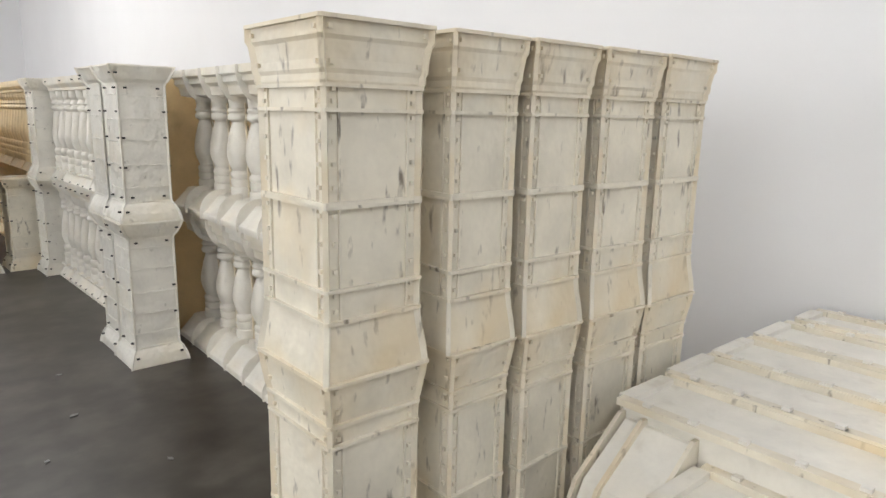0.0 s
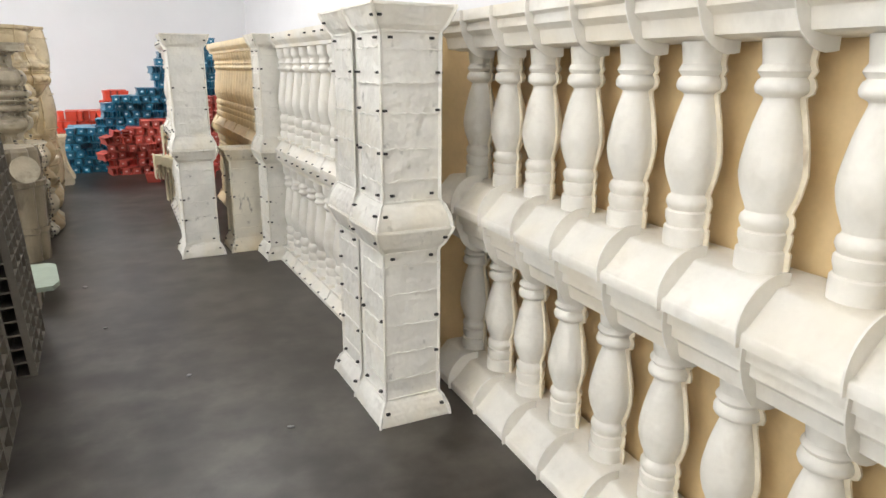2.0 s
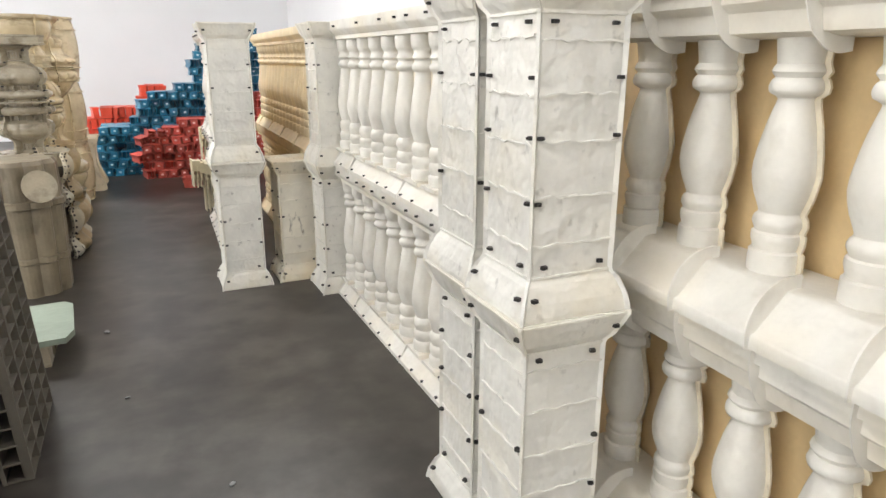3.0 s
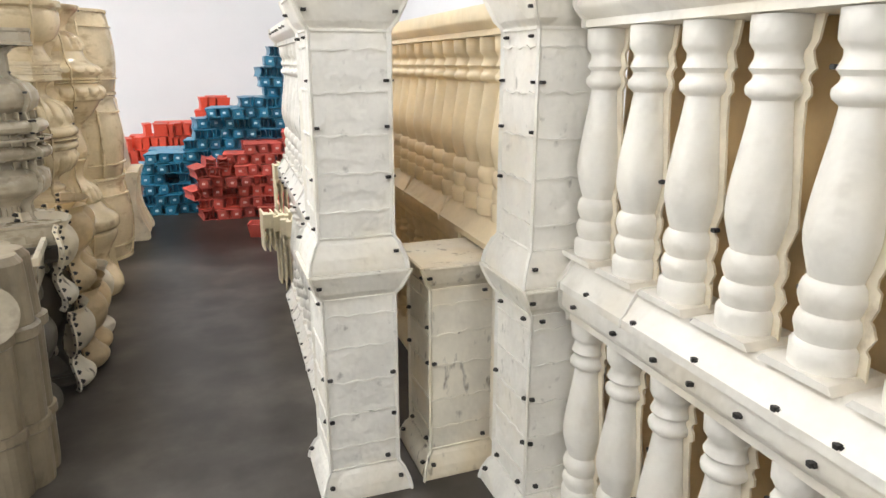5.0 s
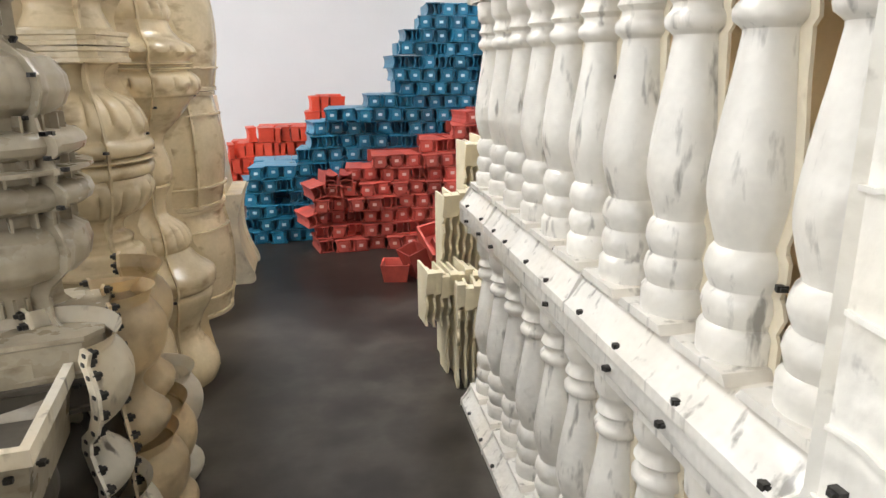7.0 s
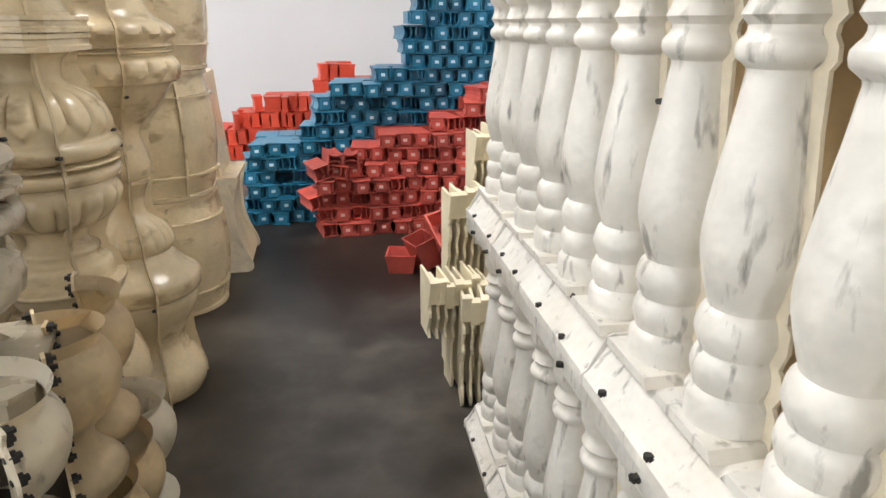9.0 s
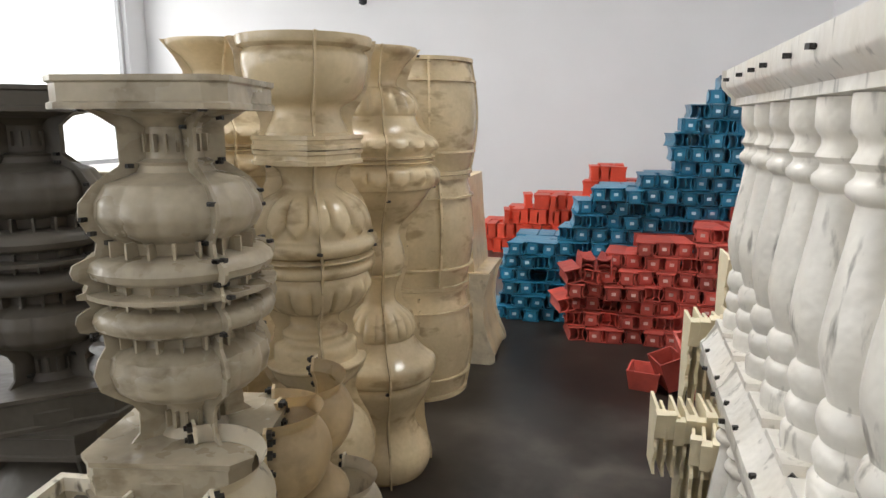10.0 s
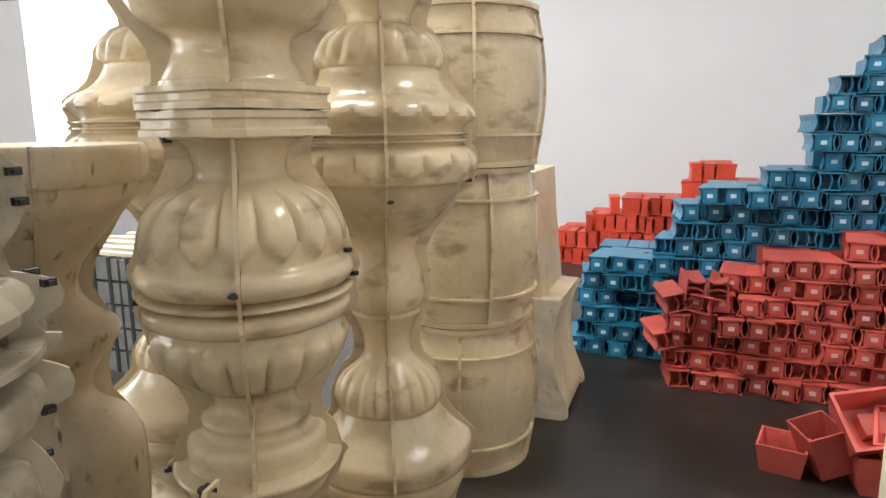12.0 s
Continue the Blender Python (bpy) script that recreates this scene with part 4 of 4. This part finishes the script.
# ---- nested comb moulds ----
def comb_stack(m, n, height, seed, heads=0):
    """Nested half balusters side by side; the first heads overhang and are carried by a bar through all leaves."""
    r = random.Random(seed)
    c = thing("nested_baluster_mould", "pale yellow plastic baluster moulds nested upright in a row", "baluster mould", m, "nested pale yellow moulds")
    for k in range(n):
        bm = bmesh.new()
        hh = height + r.uniform(-0.02, 0.02)
        low = max(hh - 0.52, 0.0)
        side = [(0.03, low), (0.045, low + 0.05), (0.022, low + 0.10), (0.026, low + 0.20), (0.06, low + 0.25), (0.045, low + 0.29), (0.08, low + 0.35), (0.06, low + 0.39), (0.105, low + 0.43), (0.115, hh)]
        if k < heads:
            side = [p for p in side if p[1] >= low + 0.24]
        side = smooth_profile(side, 3)
        if low > 0.02 and k >= heads:
            side = [(0.05, 0.0), (0.04, low * 0.5)] + side
        sweep(bm, [(-q, z) for q, z in side] + [(0.08, hh), (0.08, side[0][1])], "x", k * 0.034, k * 0.034 + 0.011)
        part("leaf", bm, COMB, c)
        bm = bmesh.new()
        x, z = k * 0.034 + 0.005, height - 0.045 + r.uniform(-0.02, 0.02)
        sweep(bm, [(-0.13 + r.uniform(-0.01, 0.01), z + 0.045), (-0.105, z + 0.055), (-0.08, z - 0.045), (-0.10, z - 0.06)], "x", x - 0.012, x + 0.024)
        rounded(bm, 0.004)
        part("lip", bm, COMB, c)
    bm = bmesh.new()
    slab(bm, 0.004, 0.02, height - 0.2, n * 0.034 - 0.024, 0.075, height - 0.15)
    part("bar", bm, COMB, c)
    return c


comb_stack(pose(0.665, 9.47, 0, 0, 0, -6), 5, 0.50, 1)
comb_stack(pose(0.545, 9.62, 0, 0, 0, 4), 8, 0.51, 2, 3)
comb_stack(pose(0.665, 9.80, 0, 0, 0, 2), 6, 0.82, 3)
comb_stack(pose(0.81, 9.98, 0, 0, 0, 2), 7, 1.04, 4)


# ---- ribbed panels standing on the left ----
def ribbed_panel(label, mat, m, width, height, depth, nx, nz):
    """A cellular panel: shallow cells towards the aisle, deep open cells at its ends."""
    c = thing("ribbed_panel_mould", label, "panel mould", m, "ribbed panel moulds")
    bm = bmesh.new()
    slab(bm, depth - 0.034, 0.009, 0, depth - 0.026, width - 0.009, height)
    part("sheet", bm, mat, c)
    bm = bmesh.new()
    slab(bm, depth - 0.026, 0, 0, depth, 0.009, height)
    post = part("rib", bm, mat, c)
    for k in range(1, nx + 1):
        again(post, c, pose(0, (width - 0.009) * k / nx, 0))
    bm = bmesh.new()
    slab(bm, 0, 0, 0, 0.012, 0.012, height)
    back_post = part("back_rib", bm, mat, c)
    again(back_post, c, pose(0, width - 0.012, 0))
    bm = bmesh.new()
    slab(bm, 0.012, 0.003, 0, depth - 0.003, width - 0.003, 0.007)
    shelf = part("cross_rib", bm, mat, c)
    for k in range(1, nz + 1):
        again(shelf, c, pose(0, 0, (height - 0.007) * k / nz))
    bm = bmesh.new()
    slab(bm, -0.006, 0.013, 0, 0, width - 0.013, height)
    part("back_sheet", bm, mat, c)
    return c


for k in range(4):
    ribbed_panel("grey ribbed panel mould leaning upright, shade in its colour", SHADED_BROWN, pose(-0.455 - 0.115 * k, 5.22, 0.0, 0, -3, 0), 0.62, 1.72, 0.1, 4, 24)
for k in range(4):
    ribbed_panel("tan ribbed panel mould leaning upright, shade in its colour", SHADED_BROWN, pose(-0.50 - 0.115 * k, 4.18, 0.0, 0, -2.5, 0), 0.72, 1.70, 0.1, 4, 20)


# ---- fluted planter and tray on the left ----
def fluted(label, mat, m, hw, height, n):
    c = thing("fluted_mould", label, "planter mould", m)
    for name, prof in (("foot", [(hw * 0.92, 0), (hw * 0.95, 0.25 * height), (hw, 0.26 * height), (hw, 0.3 * height)]), ("shaft", [(hw * 0.95, 0.3 * height), (hw, height * 0.66)]), ("collar", [(hw * 1.02, height * 0.66), (hw * 1.08, height * 0.67), (hw * 1.08, height * 0.71), (hw * 1.02, height * 0.72)]), ("crown", [(hw, height * 0.72), (hw * 0.98, height * 0.97), (hw * 0.9, height)])):
        bm = bmesh.new()
        turned(bm, denser(prof, 0.03), n * 6, n, 0.12, ((-0.01, height + 0.05, 0),))
        part(name, bm, mat, c)
    return c


fluted("tan plastic fluted planter mould standing on the floor", FLUTED, pose(-0.61, 7.62, 0), 0.22, 0.87, 10)
bm = bmesh.new()
turned(bm, [(0.07, 0), (0.10, 0.012), (0.10, 0.02), (0.06, 0.012)], 28)
d = thing("round_lid", "pale plastic round lid leaning on a fluted mould", "lid", pose(-0.475, 7.385, 0.72, 75, 0, 25))
part("disc", bm, GREY, d, smooth=True)
d = thing("tray", "pale green plastic tray on a low mould", "tray", pose(-0.42, 6.5, 0.13, 0, 0, 5))
bm = bmesh.new()
sweep(bm, [(-0.12, -0.3), (0.08, -0.3), (0.12, -0.2), (0.12, 0.22), (0.08, 0.28), (-0.12, 0.28)], "z", 0, 0.03)
rounded(bm, 0.01, 2)
part("body", bm, GREEN, d)
d = thing("low_mould", "dusty grey low mould under a tray", "mould", pose(-0.50, 6.5, 0))
bm = bmesh.new()
slab(bm, -0.12, -0.25, 0, 0.10, 0.25, 0.13)
rounded(bm, 0.012, 2)
part("body", bm, GREY, d)


# ---- open plinth in front of the grey urn, and half shells beneath ----
def open_plinth(label, mat, m, hw, h):
    c = thing("plinth_mould", label, "plinth mould", m)

    def ringed(rows):
        bm = bmesh.new()
        rings = [[bm.verts.new((x * q, y * q, z)) for x, y in ((-1, -1), (1, -1), (1, 1), (-1, 1))] for q, z in rows]
        for p, q in zip(rings, rings[1:]):
            for i in range(4):
                bm.faces.new((p[i], p[(i + 1) % 4], q[(i + 1) % 4], q[i]))
        return bm, rings
    # Shell and core are coloured dark for the shade inside the plinth.
    bm, rings = ringed(((hw * 0.85, 0), (hw * 0.9, h * 0.4), (hw * 0.96, h * 0.8), (hw * 0.9, h * 0.8), (hw * 0.78, h * 0.5), (hw * 0.7, h * 0.35)))
    bm.faces.new(rings[0][::-1])
    part("shell", bm, GREY, c)
    bm, rings = ringed(((hw * 0.9, h * 0.8), (hw, h * 0.8), (hw, h), (hw * 0.9, h), (hw * 0.9, h * 0.8)))
    part("rim", bm, mat, c)
    bm = bmesh.new()
    slab(bm, -hw * 0.72, -hw * 0.72, h * 0.30, hw * 0.72, hw * 0.72, h * 0.36)
    part("core", bm, SHADED_BROWN, c, "brown core coloured dark for the shade inside")
    bm = bmesh.new()
    slab(bm, -hw * 0.02, -hw * 0.88, h * 0.7, hw * 0.02, hw * 0.88, h * 0.95)
    part("divider", bm, mat, c)
    for k in range(4):
        for q in (-0.8, 0.8):
            o = clip(c, 0, 0, 0)
            o.matrix_basis = pose(0, 0, 0, 0, 0, 90 * k) @ pose(hw * q, -hw - 0.004, h * 0.7)
    return c


open_plinth("open pale plastic plinth mould, upside down on a lower mould", AGED, pose(-0.66, 8.18, 0.57, 0, 0, 6), 0.20, 0.17)
urn("urn_mould", "grey plastic urn mould under an open plinth, shade in its colour", SHADED_GREY, pose(-0.66, 8.18, 0, 0, 0, 15), [(q * 0.9, z * 0.57 / 0.70) for q, z in VASE], (), (), (-48, 42, 132, 222), 0.035, 16, 9)


def half_shell(label, mat, m, prof, seed):
    c = thing("half_shell_mould", label, "half mould", m, "half shell moulds piled on the floor")
    line = smooth_profile(prof, 3)
    bm = bmesh.new()
    n = 18
    rings = [[bm.verts.new((r * math.cos(math.pi * i / n), r * math.sin(math.pi * i / n), z)) for i in range(n + 1)] for r, z in line]
    for p, q in zip(rings, rings[1:]):
        for i in range(n):
            bm.faces.new((p[i], p[i + 1], q[i + 1], q[i]))
    bmesh.ops.solidify(bm, geom=bm.faces[:], thickness=0.008)
    part("shell", bm, mat, c, smooth=True)
    for s in (0, 1):
        bm = bmesh.new()
        sweep(bm, [(r - 0.004, z) for r, z in prof] + [(r + 0.035, z) for r, z in reversed(prof)], "y", -0.004, 0.004)
        f = part("seam_flange", bm, mat, c)
        f.matrix_basis = pose(0, 0, 0, 0, 0, 180 * s)
        for r, z in prof[1:-1]:
            o = clip(c, 0, 0, 0)
            o.matrix_basis = pose(0, 0, 0, 0, 0, 180 * s) @ pose(r + 0.02, 0.008, z) @ Matrix.Scale(1.5, 4)
    return c


SHELL = [(0.10, 0), (0.128, 0.03), (0.132, 0.065), (0.10, 0.10), (0.074, 0.14), (0.082, 0.175), (0.125, 0.215), (0.150, 0.265), (0.154, 0.315), (0.138, 0.355), (0.12, 0.38), (0.132, 0.405), (0.138, 0.415)]
for k, (x, y, z, rx, ry, rz, mat) in enumerate((
        (-0.50, 8.40, 0.0, 0, 3, -58, AGED), (-0.46, 8.60, 0.0, 0, -2, -72, SHELLTAN), (-0.47, 8.82, 0.0, 0, 3, -88, SHELLTAN), (-0.48, 9.02, 0.0, 0, 0, -80, AGED),
        (-0.52, 8.38, 0.416, 0, 4, -50, AGED), (-0.47, 8.60, 0.416, 0, -3, -66, SHELLTAN), (-0.50, 8.84, 0.416, 0, 2, -84, SHELLTAN))):
    half_shell("tan plastic half urn mould with a clipped flange, piled upright", mat, pose(x, y, z, rx, ry, rz), SHELL, k)


# ---- far things on the left ----
def crate_pile(m):
    c = thing("mould_pallet", "pale grey plastic moulds strapped in a block", "mould pile", m)
    for k in range(5):
        for j in range(4):
            bm = bmesh.new()
            slab(bm, -0.12 + j * 0.26, 0, k * 0.14, 0.12 + j * 0.26, 0.8, k * 0.14 + 0.125)
            rounded(bm, 0.01)
            part("block", bm, PAPER, c)
    for j in range(4):
        for q in (-0.06, 0.06):
            bm = bmesh.new()
            slab(bm, q + j * 0.26 - 0.012, -0.006, 0.0, q + j * 0.26 + 0.012, -0.001, 0.69)
            slab(bm, q + j * 0.26 - 0.012, -0.006, 0.69, q + j * 0.26 + 0.012, 0.2, 0.694)
            part("strap", bm, METAL, c)
    for k in range(10):
        bm = bmesh.new()
        slab(bm, -0.12, 0.02 + k * 0.078, 0.70, 0.90, 0.06 + k * 0.078, 0.72 + 0.012 * (k % 2))
        rounded(bm, 0.006)
        part("top_slat", bm, COMB, c)
    return c


crate_pile(pose(-3.25, 11.0, 0))
crate_pile(pose(-5.6, 14.4, 0))

# hanging rod near the end wall
d = thing("hanging_rod", "dark metal rod hanging from the ceiling", "rod", pose(-3.15, 16.7, 0))
bm = bmesh.new()
turned(bm, [(0.05, 3.26), (0.05, ROOM_H)], 12)
part("tube", bm, METAL, d)
bm = bmesh.new()
turned(bm, [(0.02, 3.18), (0.06, 3.2), (0.06, 3.26)], 12)
part("end_cap", bm, METAL, d)

# scraps on the floor
for x, y, s in ((0.3, 4.9, 0.02), (0.55, 3.6, 0.025), (0.35, 3.2, 0.02), (0.62, 4.2, 0.02), (-0.16, 6.62, 0.03), (0.75, 2.9, 0.018), (-0.05, 5.75, 0.018)):
    bm = bmesh.new()
    k = rng.randint(5, 8)
    pts = [(s * rng.uniform(0.5, 1.1) * math.cos(2 * math.pi * i / k), s * 0.6 * rng.uniform(0.5, 1.1) * math.sin(2 * math.pi * i / k)) for i in range(k)]
    sweep(bm, pts, "z", 0.001, 0.006 if s < 0.05 else 0.012)
    o = part("scrap", bm, PAPER)
    o.matrix_basis = pose(x, y, 0, 0, 0, rng.uniform(0, 180))
    tagged(o, "pale scrap of plastic film lying on the floor", "scrap", "scraps on the floor")
